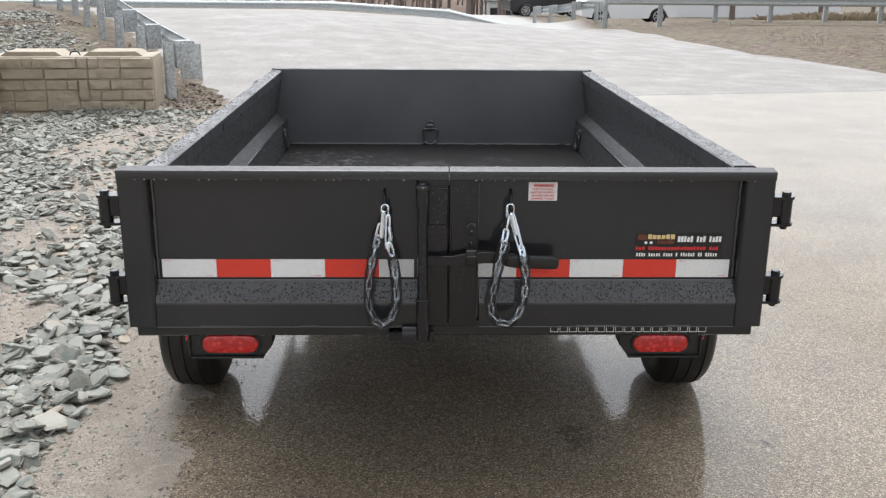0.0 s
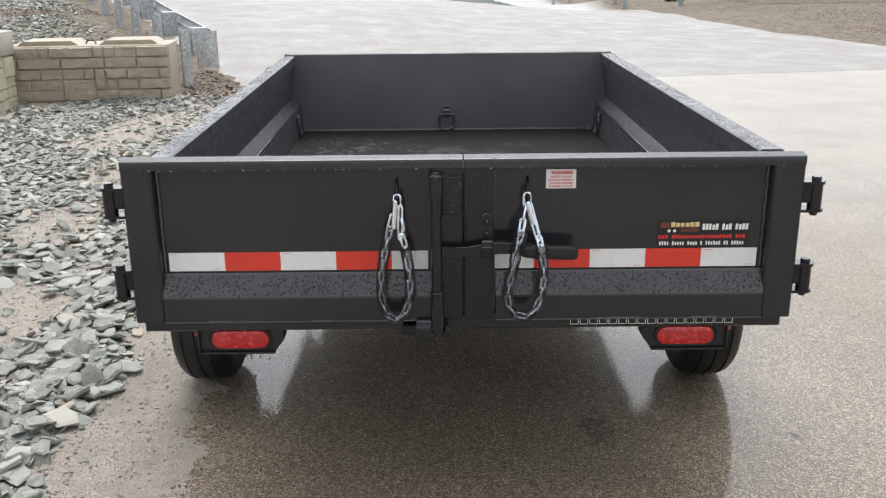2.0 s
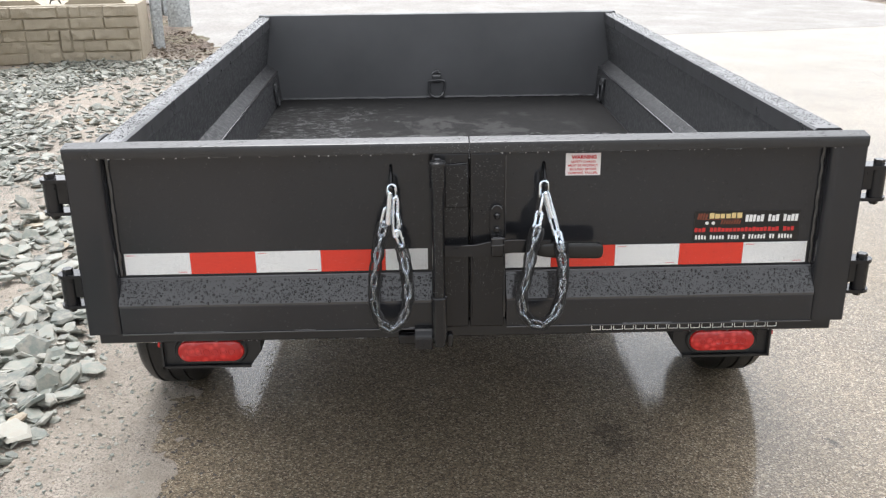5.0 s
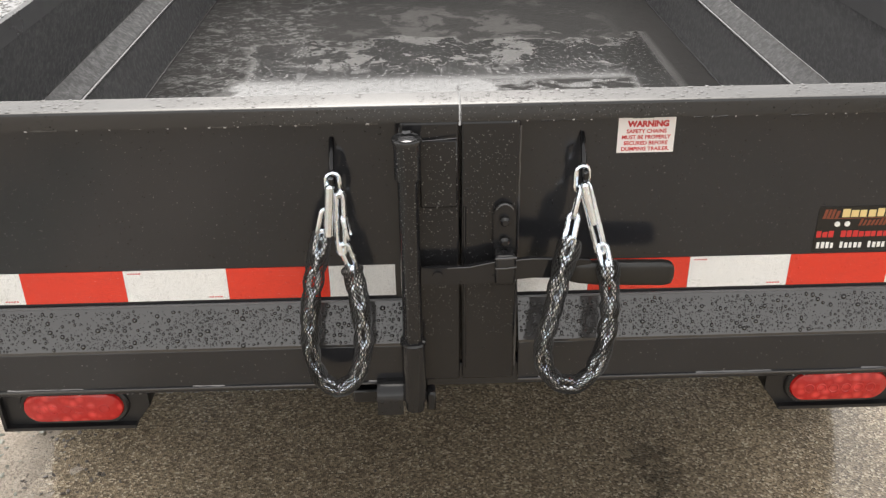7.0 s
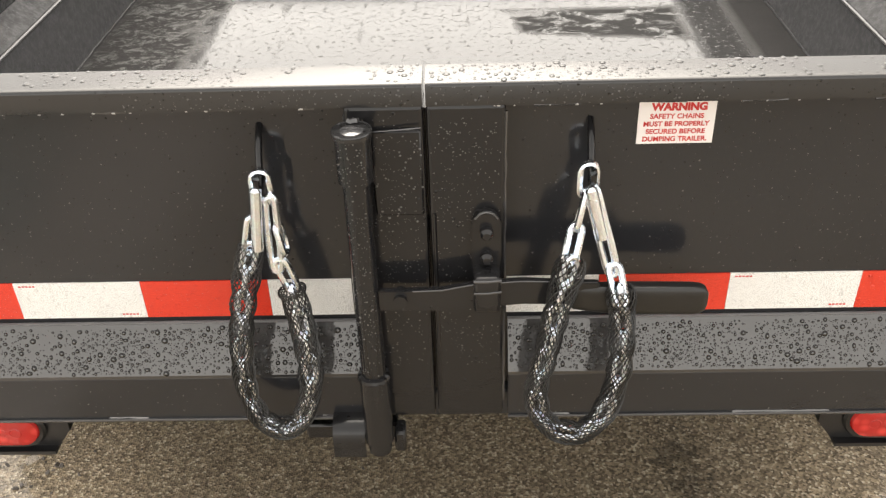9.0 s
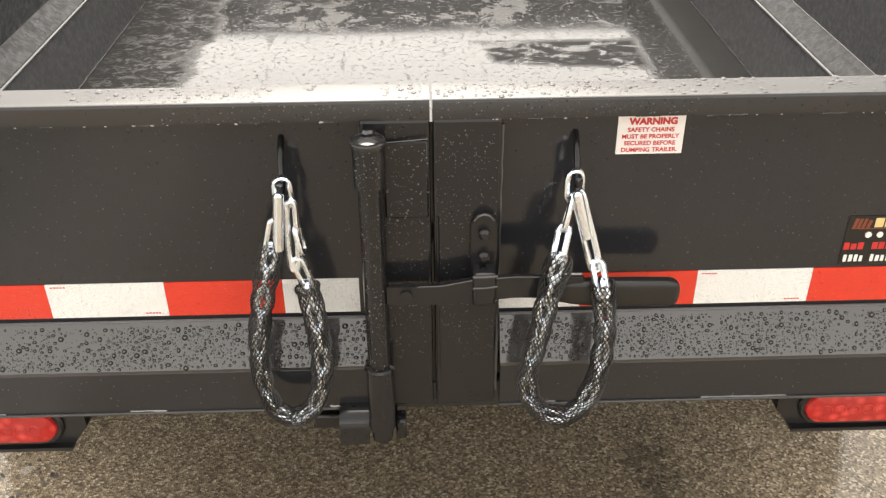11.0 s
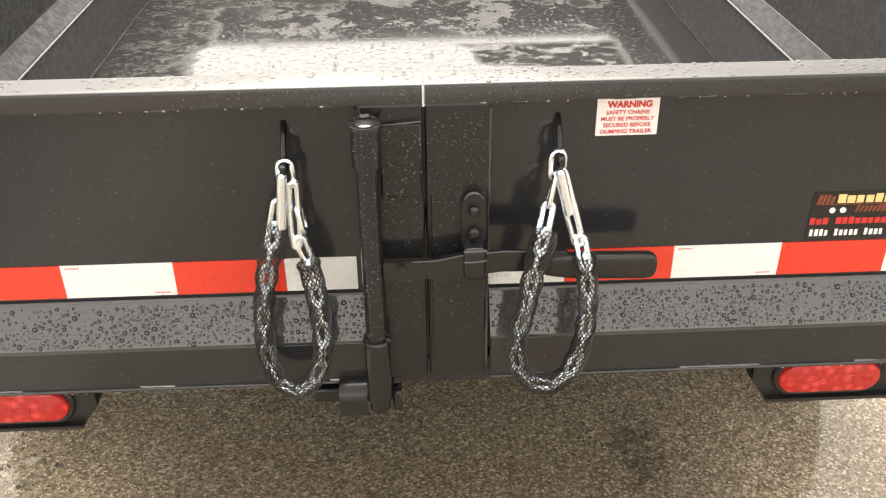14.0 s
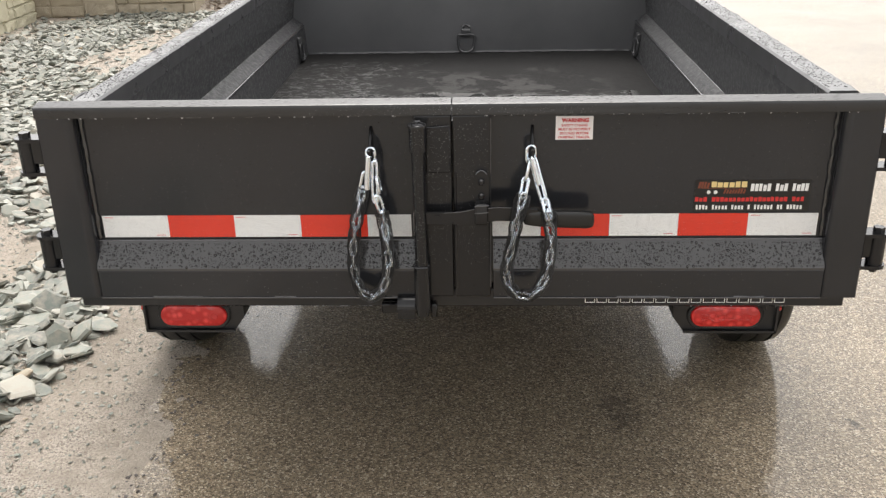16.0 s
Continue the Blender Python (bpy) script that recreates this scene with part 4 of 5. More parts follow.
letter_bars(decal, 0.650, 0.776, 0.817, 0.834, (5, 3, 4), INK_WHITE, 0.72, 0.001)
letter_bars(decal, 0.532, 0.770, 0.793, 0.8035, (3, 18, 3), INK_RED, 0.74)
letter_bars(decal, 0.535, 0.768, 0.7745, 0.785, (4, 5, 4, 1, 6, 2, 5), INK_WHITE, 0.6)
for i in range(17):
    x0 = 0.302 + i * 0.0272
    bm = bmesh.new()
    for a, b, c, d in ((0, 0.023, 0, 0.0014), (0, 0.023, 0.0186, 0.020), (0, 0.0014, 0.0014, 0.0186), (0.0216, 0.023, 0.0014, 0.0186)):
        box(bm, x0 + a, x0 + b, 0.0108, 0.0118, 0.5385 + c, 0.5385 + d)
    part("print_outline", bm, INK_WHITE, sill)

# ---- safety chains ----


def link(bm, c, axis, wide, length, width, r):
    """One oval link centred at c, long along axis, flat across wide."""
    axis = Vector(axis).normalized()
    wide = Vector(wide)
    wide = (wide - axis * wide.dot(axis)).normalized()
    a, b = width / 2 - r, length / 2 - width / 2
    pts = []
    for side in (1, -1):
        for i in range(7):
            t = math.pi * i / 6
            pts.append(Vector(c) + axis * (side * b + side * a * math.sin(t)) + wide * (side * a * math.cos(t)))
    tube(bm, pts, r, 8, True)


def chain_run(owner, pts, pitch, r, flip=0, name="chain_link"):
    pts = [Vector(p) for p in pts]
    total = sum((b - a).length for a, b in zip(pts, pts[1:]))
    n = max(1, round(total / pitch))
    dists = [0.0]
    for a, b in zip(pts, pts[1:]):
        dists.append(dists[-1] + (b - a).length)

    def along(d):
        for i in range(len(pts) - 1):
            if d <= dists[i + 1] or i == len(pts) - 2:
                return pts[i] + (pts[i + 1] - pts[i]) * ((d - dists[i]) / (dists[i + 1] - dists[i]))
    for i in range(n):
        p, q = along(total * i / n), along(total * (i + 1) / n)
        ax = q - p
        wide = ax.cross(Vector((0, 1, 0))) if (i + flip) % 2 == 0 else Vector((0, 1, 0))
        wide = wide.normalized() + 0.35 * Vector((random.uniform(-1, 1), random.uniform(-1, 1), 0))
        bm = bmesh.new()
        link(bm, (p + q) / 2, ax, wide, ax.length + 3.4 * r, 5.2 * r, r)
        part(name, bm, CHAIN, owner)


def straight_links(pts, pitch, sub):
    """The path as a string of straight links, each cut into sub steps."""
    pts = [Vector(p) for p in pts]
    knots, left = [pts[0]], pitch
    for a, b in zip(pts, pts[1:]):
        d, ln = (b - a).normalized(), (b - a).length
        while ln >= left:
            a = a + d * left
            knots.append(a.copy())
            ln, left = ln - left, pitch
        left -= ln
    knots.append(pts[-1])
    out = []
    for a, b in zip(knots, knots[1:]):
        out += [a + (b - a) * (i / sub) for i in range(sub)]
    return out + [knots[-1]]


def net(bm, pts, radius, strands=16, r=0.00072):
    """Woven net tube: two families of thin strands winding round the path."""
    pts = [Vector(p) for p in pts]
    n = len(pts)
    frames, side = [], None
    for i, p in enumerate(pts):
        t = (pts[min(i + 1, n - 1)] - pts[max(i - 1, 0)]).normalized()
        side = t.orthogonal().normalized() if side is None else (side - t * side.dot(t)).normalized()
        frames.append((p, side.copy(), t.cross(side)))
    for way in (1, -1):
        for s in range(strands):
            line = []
            for i, (p, a, b) in enumerate(frames):
                ang = 2 * math.pi * s / strands + way * i * 0.20 + 0.25 * noise.noise(p * 22)
                rad = radius * (1.04 - 0.20 * i / n * (1 - i / n) * 4 + 0.15 * math.sin(math.pi * (i % 6) / 6) + 0.22 * noise.noise(p * 34)) + 0.0004 * way
                line.append(p + rad * (math.cos(ang) * a + math.sin(ang) * b))
            tube(bm, line, r, 4)


def safety_chain(top, loop_in, hook_to, sleeve, group_label):
    chain = thing("safety_chain", top, group_label, "chain", "safety chains on the tailgate")
    x, y, z = top
    bm = bmesh.new()
    link(bm, (x, y, z - 0.020), (0, 0, 1), (1, 0.15, 0), 0.047, 0.0255, 0.0040)
    part("chain_link", bm, CHAIN, chain)
    # spring snap from the top link to the end of the loop
    a, b = Vector(loop_in), Vector(hook_to)
    ax = (b - a).normalized()
    wd = ax.cross(Vector((0, 1, 0))).normalized()
    ln = (b - a).length
    bm = bmesh.new()
    prof = [(0.0, -0.005), (-0.004, 0.0), (0.0, 0.005), (ln * 0.3, 0.0055), (ln * 0.7, 0.0060), (ln, 0.0045), (ln + 0.004, 0.0), (ln, -0.0045), (ln * 0.7, -0.0060), (ln * 0.3, -0.0055)]
    tube(bm, smooth_path([a + ax * u + wd * v for u, v in prof + prof[:1]], 3)[:-1], 0.0041, 8, True)
    snap = part("snap_hook", bm, CHAIN, chain, "bright zinc spring snap")
    p, q = Vector(sleeve[0]), Vector(sleeve[1])
    d = (q - p).normalized()
    part("gate_sleeve", made(tube, [p - d * 0.003, p - d * 0.001, p, q, q + d * 0.001, q + d * 0.002], [0.003, 0.0055, 0.0066, 0.0066, 0.0055, 0.004], 16), CHAIN, snap)
    return chain


def loop_path(points, y, y_low, lift):
    """A hanging loop that swings out from y at its top to y_low at its lowest point."""
    top, low = max(z for _, z in points), min(z for _, z in points)
    out = []
    for i, (px, pz) in enumerate(points):
        w = (top - pz) / (top - low)
        out.append((px * (1 - 0.03 * w), y + (y_low - y) * w - 0.003 * math.sin(i), pz + lift * w))
    return smooth_path(out, 10)


Y = -0.042
left = safety_chain((-0.175, Y, 0.935), (-0.167, Y - 0.004, 0.902), (-0.169, Y - 0.008, 0.817), ((-0.179, Y - 0.010, 0.918), (-0.186, Y - 0.012, 0.845)), "zinc safety chain in black net sleeve, hooked on the tailgate")
run = loop_path([(-0.195, 0.846), (-0.210, 0.780), (-0.222, 0.715), (-0.228, 0.655), (-0.225, 0.602), (-0.212, 0.566), (-0.190, 0.555), (-0.164, 0.578), (-0.148, 0.635), (-0.148, 0.700), (-0.152, 0.745), (-0.158, 0.782)], Y - 0.006, -0.080, 0.040)
chain_run(left, run, 0.030, 0.0039)
chain_run(left, [(-0.155, Y - 0.007, 0.788), (-0.165, Y - 0.008, 0.826)], 0.036, 0.0039, 0)
chain_run(left, [(-0.158, Y - 0.004, 0.838), (-0.163, Y - 0.002, 0.868)], 0.030, 0.0039, 1)
chain_run(left, [(-0.187, Y - 0.006, 0.880), (-0.197, Y - 0.006, 0.840)], 0.040, 0.0039, 0)
part("net_sleeve", made(net, straight_links(run, 0.030, 6), 0.0132), NET, left, "black net sleeve over the links")

right = safety_chain((0.168, Y, 0.937), (0.172, Y - 0.008, 0.908), (0.198, Y - 0.020, 0.814), ((0.170, Y - 0.012, 0.913), (0.185, Y - 0.016, 0.855)), "zinc safety chain in black net sleeve beside the latch handle")
run = loop_path([(0.153, 0.838), (0.140, 0.772), (0.131, 0.700), (0.121, 0.645), (0.120, 0.598), (0.134, 0.562), (0.158, 0.546), (0.184, 0.556), (0.203, 0.594), (0.212, 0.640), (0.216, 0.700), (0.212, 0.745), (0.207, 0.792)], Y - 0.030, -0.103, 0.062)
chain_run(right, run, 0.030, 0.0039)
chain_run(right, [(0.150, Y - 0.024, 0.830), (0.158, Y - 0.010, 0.866), (0.166, Y - 0.004, 0.905)], 0.038, 0.0039, 0)
chain_run(right, [(0.207, Y - 0.038, 0.784), (0.199, Y - 0.022, 0.822)], 0.038, 0.0039, 0)
part("net_sleeve", made(net, straight_links(run, 0.030, 6), 0.0132), NET, right, "black net sleeve over the links")

# ---- rain on the tailgate ----


def raindrops(parent, patches, seed, material, crown=None, clump=0.0, flat=1.0):
    """Water domes. patches: (origin, edge u, edge v, normal, count, least, most); crown: paler material that paints the
    light on their tops.
    """
    rnd = random.Random(seed)
    verts, faces, grid = [], [], {}
    for o, u, v, n, count, lo, hi in patches:
        o, u, v, n = Vector(o), Vector(u), Vector(v), Vector(n).normalized()
        t = u.normalized()
        b = n.cross(t)
        for _ in range(count):
            c = o + u * rnd.random() + v * rnd.random()
            if rnd.random() < clump * (1.0 + 2.2 * noise.noise(c * 14)):
                continue
            r = lo + (hi - lo) * rnd.random() ** 2.5
            key = (int(c.x / 0.005), int(c.y / 0.005), int(c.z / 0.005))
            near = [q for dx in (-1, 0, 1) for dy in (-1, 0, 1) for dz in (-1, 0, 1) for q in grid.get((key[0] + dx, key[1] + dy, key[2] + dz), ())]
            if any((q - c).length < (w + r) * 1.08 for q, w in near):
                continue
            grid.setdefault(key, []).append((c, r))
            sx, sy = rnd.uniform(0.75, 1.3), rnd.uniform(0.8, 1.25)
            base = len(verts)
            for k, up in ((1.0, -0.05), (0.90, 0.20 * flat), (0.36, 0.34 * flat)):
                for i in range(8):
                    a = 2 * math.pi * i / 8
                    verts.append(c + r * (k * sx * math.cos(a) * t + k * sy * math.sin(a) * b + up * n))
            verts.append(c + r * 0.37 * flat * n)
            for ring in (0, 8):
                for i in range(8):
                    p, q = base + ring + i, base + ring + (i + 1) % 8
                    faces.append((p, q, q + 8, p + 8))
            for i in range(8):
                faces.append((base + 16 + i, base + 16 + (i + 1) % 8, base + 24))
    me = bpy.data.meshes.new("rain_beading")
    me.from_pydata([tuple(p) for p in verts], [], faces)
    me.materials.append(material)
    if crown:
        me.materials.append(crown)
        for i, f in enumerate(me.polygons):
            f.material_index = 1 if i % 24 >= 16 else 0
    me.shade_smooth()
    ob = new("rain_beading", me)
    ob.parent = parent
    if parent.type == "EMPTY":
        ob.matrix_parent_inverse = Matrix.Translation(-parent.location)
    return tagged(ob, "beads of rain", kind="stuff")


for s, leaf in ((-1, leaf_l), (1, leaf_r)):
    slope = Vector((0, -0.068, 0.032))
    raindrops(leaf, [
        ((s * 0.005, -0.0325, 1.0278), (s * 0.89, 0, 0), (0, 0.0295, 0.0052), (0, -0.17, 1), 2700, 0.0006, 0.0042),
        ((s * 0.005, -0.0374, 1.0252), (s * 0.89, 0, 0), (0, 0.0030, 0.0020), (0, -0.6, 0.8), 160, 0.0006, 0.0026),
        ((s * 0.005, -0.038, 1.004), (s * 0.89, 0, 0), (0, 0, 0.020), (0, -1, 0), 420, 0.0004, 0.0015),], 60 + s, BEAD, PAINT_RAIL, 0.45, 0.38)
    raindrops(leaf, [((s * 0.09, -0.0079, 0.6995), (s * 0.73, 0, 0), (0, -0.0265, -0.0500), slope, 9000, 0.0006, 0.0037)], 64 + s, BEAD, PAINT_SKYLIT, 0.40, 0.85)
    # small drops whose gleam is in their pale colour
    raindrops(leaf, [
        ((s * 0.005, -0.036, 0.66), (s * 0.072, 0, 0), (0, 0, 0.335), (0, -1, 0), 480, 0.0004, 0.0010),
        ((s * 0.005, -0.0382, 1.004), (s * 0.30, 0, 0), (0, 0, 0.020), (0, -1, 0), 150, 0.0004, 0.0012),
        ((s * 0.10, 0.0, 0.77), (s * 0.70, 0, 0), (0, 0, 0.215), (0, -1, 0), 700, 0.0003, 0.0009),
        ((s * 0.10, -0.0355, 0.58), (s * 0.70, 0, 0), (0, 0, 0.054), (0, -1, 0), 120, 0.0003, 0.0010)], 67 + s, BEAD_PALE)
    raindrops(leaf, [((s * 0.10, 0.0, 0.77), (s * 0.70, 0, 0), (0, 0, 0.215), (0, -1, 0), 1100, 0.0003, 0.0011)], 68 + s, BEAD)
    raindrops(leaf, [((s * 0.10, -0.0016, 0.714), (s * 0.70, 0, 0), (0, 0, 0.049), (0, -1, 0), 2600, 0.0004, 0.0016)], 90 + s, WATER)
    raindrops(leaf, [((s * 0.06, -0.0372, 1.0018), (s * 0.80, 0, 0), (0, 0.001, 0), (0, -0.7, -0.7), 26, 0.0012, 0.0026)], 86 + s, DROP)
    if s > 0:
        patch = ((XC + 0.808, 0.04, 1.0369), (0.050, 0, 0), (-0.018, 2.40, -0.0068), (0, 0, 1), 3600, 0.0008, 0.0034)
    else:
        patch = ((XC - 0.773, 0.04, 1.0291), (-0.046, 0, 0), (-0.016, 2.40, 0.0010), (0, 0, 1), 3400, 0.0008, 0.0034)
    raindrops(trailer, [patch], 70 + s, BEAD, SKY_SHEEN)
# sill drips, coloured pale where clear water would catch the sky
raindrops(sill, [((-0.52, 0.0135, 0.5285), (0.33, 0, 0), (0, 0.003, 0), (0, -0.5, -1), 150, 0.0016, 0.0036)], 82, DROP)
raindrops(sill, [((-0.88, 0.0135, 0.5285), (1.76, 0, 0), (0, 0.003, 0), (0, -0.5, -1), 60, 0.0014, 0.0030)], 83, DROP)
raindrops(trailer, [((-0.128, -0.044, 0.583), (0.036, 0, 0), (0, 0.05, 0), (0, 0, 1), 50, 0.0006, 0.002),
                    ((-0.128, -0.0645, 0.538), (0.036, 0, 0), (0, 0, 0.022), (0, -1, 0), 25, 0.0005, 0.0016),
                    ((PX - 0.012, PY - 0.0195, 0.64), (0.024, 0, 0), (0, 0, 0.33), (0, -1, 0), 60, 0.0004, 0.0012)], 80, BEAD)
raindrops(trailer, [((PX - 0.011, PY - 0.0150, 0.64), (0.022, 0, 0), (0, 0, 0.29), (0, -1, 0), 220, 0.0004, 0.0012),
                    ((PX - 0.014, PY - 0.0190, 0.935), (0.028, 0, 0), (0, 0, 0.048), (0, -1, 0), 60, 0.0004, 0.0012),
                    ((PX + 0.018, -0.0418, 0.864), (0.050, 0, 0), (0, 0, 0.11), (0, -1, 0), 150, 0.0004, 0.0014)], 81, BEAD_PALE)

# ---- retaining blocks ----


def block_face(owner, origin, along, across, length, tall, material, seed):
    """Rock-faced blocks cast into the front of a unit: rows of uneven raised stones. Shares no pattern between units."""
    rnd = random.Random(seed)
    o, u, v = Vector(origin), Vector(along), Vector(across)
    cols, rows = max(6, round(length / 0.125)), 5
    taken = [[False] * cols for _ in range(rows)]
    cw, rh = (length - 0.024) / cols, (tall - 0.024) / rows
    for r in range(rows):
        for c in range(cols):
            if taken[r][c]:
                continue
            w = 1
            want = rnd.choice((1, 2, 2, 3, 3, 4))
            while w < want and c + w < cols and not taken[r][c + w]:
                w += 1
            h = 2 if r + 1 < rows and w <= 3 and rnd.random() < 0.16 and not any(taken[r + 1][c:c + w]) else 1
            for a in range(h):
                for b in range(w):
                    taken[r + a][c + b] = True
            x, z, wide, high = 0.012 + c * cw, 0.012 + r * rh, w * cw, h * rh
            bm = bmesh.new()
            lean = rnd.uniform(-0.008, 0.012)
            wide, high = wide - 0.001, high - 0.001
            us = [0, 0.014] + [wide * (i + 1) / (5 * w + 1) for i in range(5 * w)] + [wide - 0.014, wide]
            zs = [0, 0.018] + [high * (j + 1) / (5 * h + 1) for j in range(5 * h)] + [high - 0.010, high]
            nx, grid = len(us) - 1, []
            for fz in zs:
                line = []
                for fu in us:
                    rim = fu in (0, wide) or fz in (0, high)
                    bumpy = noise.noise((x * 3 + fu * 9, z * 11 + fz * 13, seed)) + 0.6 * noise.noise((x * 9 + fu * 31, z * 27 + fz * 31, seed)) + 0.3 * noise.noise((x * 9 + fu * 75, z * 27 + fz * 75, seed))
                    proud = 0.006 + 0.004 * bumpy if rim else 0.024 + lean + 0.017 * bumpy
                    wob = 0.009 * noise.noise((fu * 15 + x * 7, fz * 15 + z * 7, seed + 3))
                    line.append(bm.verts.new(o + u * (x + 0.0005 + fu + (0 if rim else wob)) + Vector((0, 0, z + 0.0005 + fz + (0 if rim else wob))) + v * proud))
                grid.append(line)
            for a, b in zip(grid, grid[1:]):
                for ii in range(nx):
                    bm.faces.new((a[ii], a[ii + 1], b[ii + 1], b[ii]))
            part("stone_face", bm, material, owner)


def retaining_block(origin, yaw, length, tall, deep, material, label, seed, knobs=True):
    """Cast block, front bottom left corner at origin, with lifting loop and two knobs on top."""
    c, s = math.cos(yaw), math.sin(yaw)
    u, v = Vector((c, s, 0)), Vector((s, -c, 0))
    o = Vector(origin)
    ob = thing("retaining_block", origin, label, "wall block", "cast retaining blocks")
    bm = bmesh.new()
    box(bm, 0, length, 0.0, deep, -0.05, tall, 0.018, 2)
    m = Matrix(((u.x, -v.x, 0, o.x), (u.y, -v.y, 0, o.y), (0, 0, 1, o.z), (0, 0, 0, 1)))
    bm.transform(m)
    body = part("block_body", bm, material, ob)
    block_face(ob, o, u, v, length, tall, material, seed)
    if knobs:
        for a, b in ((0.06, 0.45), (0.56, 0.94)):
            bm = bmesh.new()
            x0, x1 = a * length, b * length
            prism(bm, [(x0, tall - 0.01), (x1, tall - 0.01), (x1 - 0.09, tall + 0.05), (x0 + 0.09, tall + 0.05)], "y", 0.08, deep - 0.08)
            bm.transform(m)
            part("knob", bm, material, body)
        bm = bmesh.new()
        tube(bm, smooth_path([(0.505 * length - 0.06, 0.2, tall - 0.01), (0.505 * length - 0.04, 0.2, tall + 0.035), (0.505 * length + 0.03, 0.2, tall + 0.04), (0.505 * length + 0.06, 0.2, tall - 0.01)], 5), 0.008)
        bm.transform(m)
        part("lifting_loop", bm, PAINT_DULL, body)
    return ob, m


BY = 8.55
retaining_block((-4.98, BY - 0.2, height(-4, BY) + 0.01), radians(6), 1.83, 0.64, 0.6, BLOCK_TAN, "tan rock-faced cast retaining block, wet, on the gravel", 3)
_, mm = retaining_block((-4.87, 5.0, height(-4.6, 7) - 0.03), radians(90), 3.28, 0.60, 0.6, BLOCK_PALE, "pale yellow rock-faced retaining block under a concrete cap", 8, False)
cap = bmesh.new()
box(cap, -0.05, 3.31, -0.04, 1.6, 0.602, 0.86, 0.01, 2)
cap.transform(mm)
tagged(new("cap_slab", mesh_of("cap_slab", cap, CAP)), "grey concrete cap slab on the pale block wall", "slab")

# ---- gravel ----


def pebbles(name, spots, material):
    verts, faces = [], []
    rnd = random.Random(5)
    for x, y, z, size in spots:
        rot = Euler((rnd.gauss(0, 0.30), rnd.gauss(0, 0.30), rnd.uniform(0, 6.3))).to_matrix()
        n = rnd.choice((5, 6, 6, 7))
        sx, sy, sz = size * rnd.uniform(0.7, 1.2), size * rnd.uniform(0.5, 1.0), size * rnd.uniform(0.07, 0.22)
        base = len(verts)
        ang = [6.28 * (i + rnd.uniform(-0.32, 0.32)) / n for i in range(n)]
        rings = ((-0.4, 1.0), (0.5, 0.80)) if size < 0.058 else ((-0.5, 0.85), (0.2, 1.0), (0.5, 0.80))
        for zz, k in rings:
            for a in ang:
                p = rot @ Vector((0.5 * sx * k * math.cos(a) * rnd.uniform(0.8, 1.1), 0.5 * sy * k * math.sin(a) * rnd.uniform(0.8, 1.1), sz * zz * rnd.uniform(0.7, 1.2)))
                verts.append((x + p.x, y + p.y, z + p.z))
        for r in range(len(rings) - 1):
            for i in range(n):
                a, b = base + r * n + i, base + r * n + (i + 1) % n
                faces.append((a, b, b + n, a + n))
        faces.append(tuple(base + (len(rings) - 1) * n + i for i in range(n)))
        faces.append(tuple(base + i for i in reversed(range(n))))
    me = bpy.data.meshes.new(name)
    me.from_pydata(verts, [], faces)
    me.materials.append(material)
    return new(name, me)


def gravel_spots(count, x0, x1, y0, y1, lo, hi, keep, seed):
    rnd = random.Random(seed)
    out = []
    for _ in range(count):
        x, y = rnd.uniform(x0, x1), rnd.uniform(y0, y1)
        if rnd.random() < keep(x, y):
            size = lo + (hi - lo) * rnd.random() ** 2.2
            out.append((x, y, ground_z(x, y) + rnd.uniform(-0.05, 0.28) * size, size))
    return out


# bare muddy patches among the stones: middle, half widths, how bare
MUD = [(-2.04, 1.52, 0.34, 0.40, 0.97), (-2.20, 2.25, 0.42, 0.50, 0.62), (-2.36, 3.05, 0.34, 0.55, 0.90), (-2.75, 2.75, 0.5, 0.35, 0.5), (-1.75, 2.4, 0.35, 0.5, 0.45),
       (-2.55, 4.6, 0.38, 1.0, 0.80), (-3.05, 6.4, 0.42, 1.3, 0.93), (-2.45, 6.6, 0.55, 1.8, 0.85)]


def gravel_keep(x, y):
    edge = left_edge(y) - 0.20 - 0.10 * noise.noise((y * 1.7, 0, 0)) - x
    k = ease(0, 0.10, edge)
    bare = noise.noise((x * 0.9, y * 0.55, 4)) + 0.45 * noise.noise((x * 2.6, y * 1.9, 9))
    wobble = 0.35 * noise.noise((x * 2.2, y * 2.2, 7)) + 0.22 * noise.noise((x * 6, y * 6, 3))
    mud = max(deep * ease(1.25, 0.65, math.hypot((x - cx) / rx, (y - cy) / ry) + wobble) for cx, cy, rx, ry, deep in MUD)
    near = 1 - ease(1.0, 1.7, y)
    rim = ease(0, 1.5, x + 5.1 + 1.1 * noise.noise((x * 0.6, y * 0.6, 1)))
    rim *= ease(0, 1.6, y + 2.3 + 1.0 * noise.noise((x * 0.6, y * 0.6, 6)))
    return k * rim * max(0.05, max(0.16, near, ease(0.85, 0.40, bare)) * (1 - mud))


spots = gravel_spots(22500, -5.6, -1.1, -2.4, 1.5, 0.022, 0.135, gravel_keep, 1)
spots += gravel_spots(15700, -5.6, -1.1, 1.3, 3.6, 0.025, 0.13, gravel_keep, 7)
spots += gravel_spots(36000, -5.2, -1.3, 3.4, 8.6, 0.03, 0.105, gravel_keep, 2)
spots += gravel_spots(30000, -10, -2.6, 8.9, 18, 0.035, 0.10, lambda x, y: ease(0.45, 0.10, noise.noise((x * 0.5, y * 0.5, 2))) * ease(0.8, 1.9, left_edge(y) - x + 0.5 * noise.noise((x * 0.7, y * 0.7, 5))), 3)
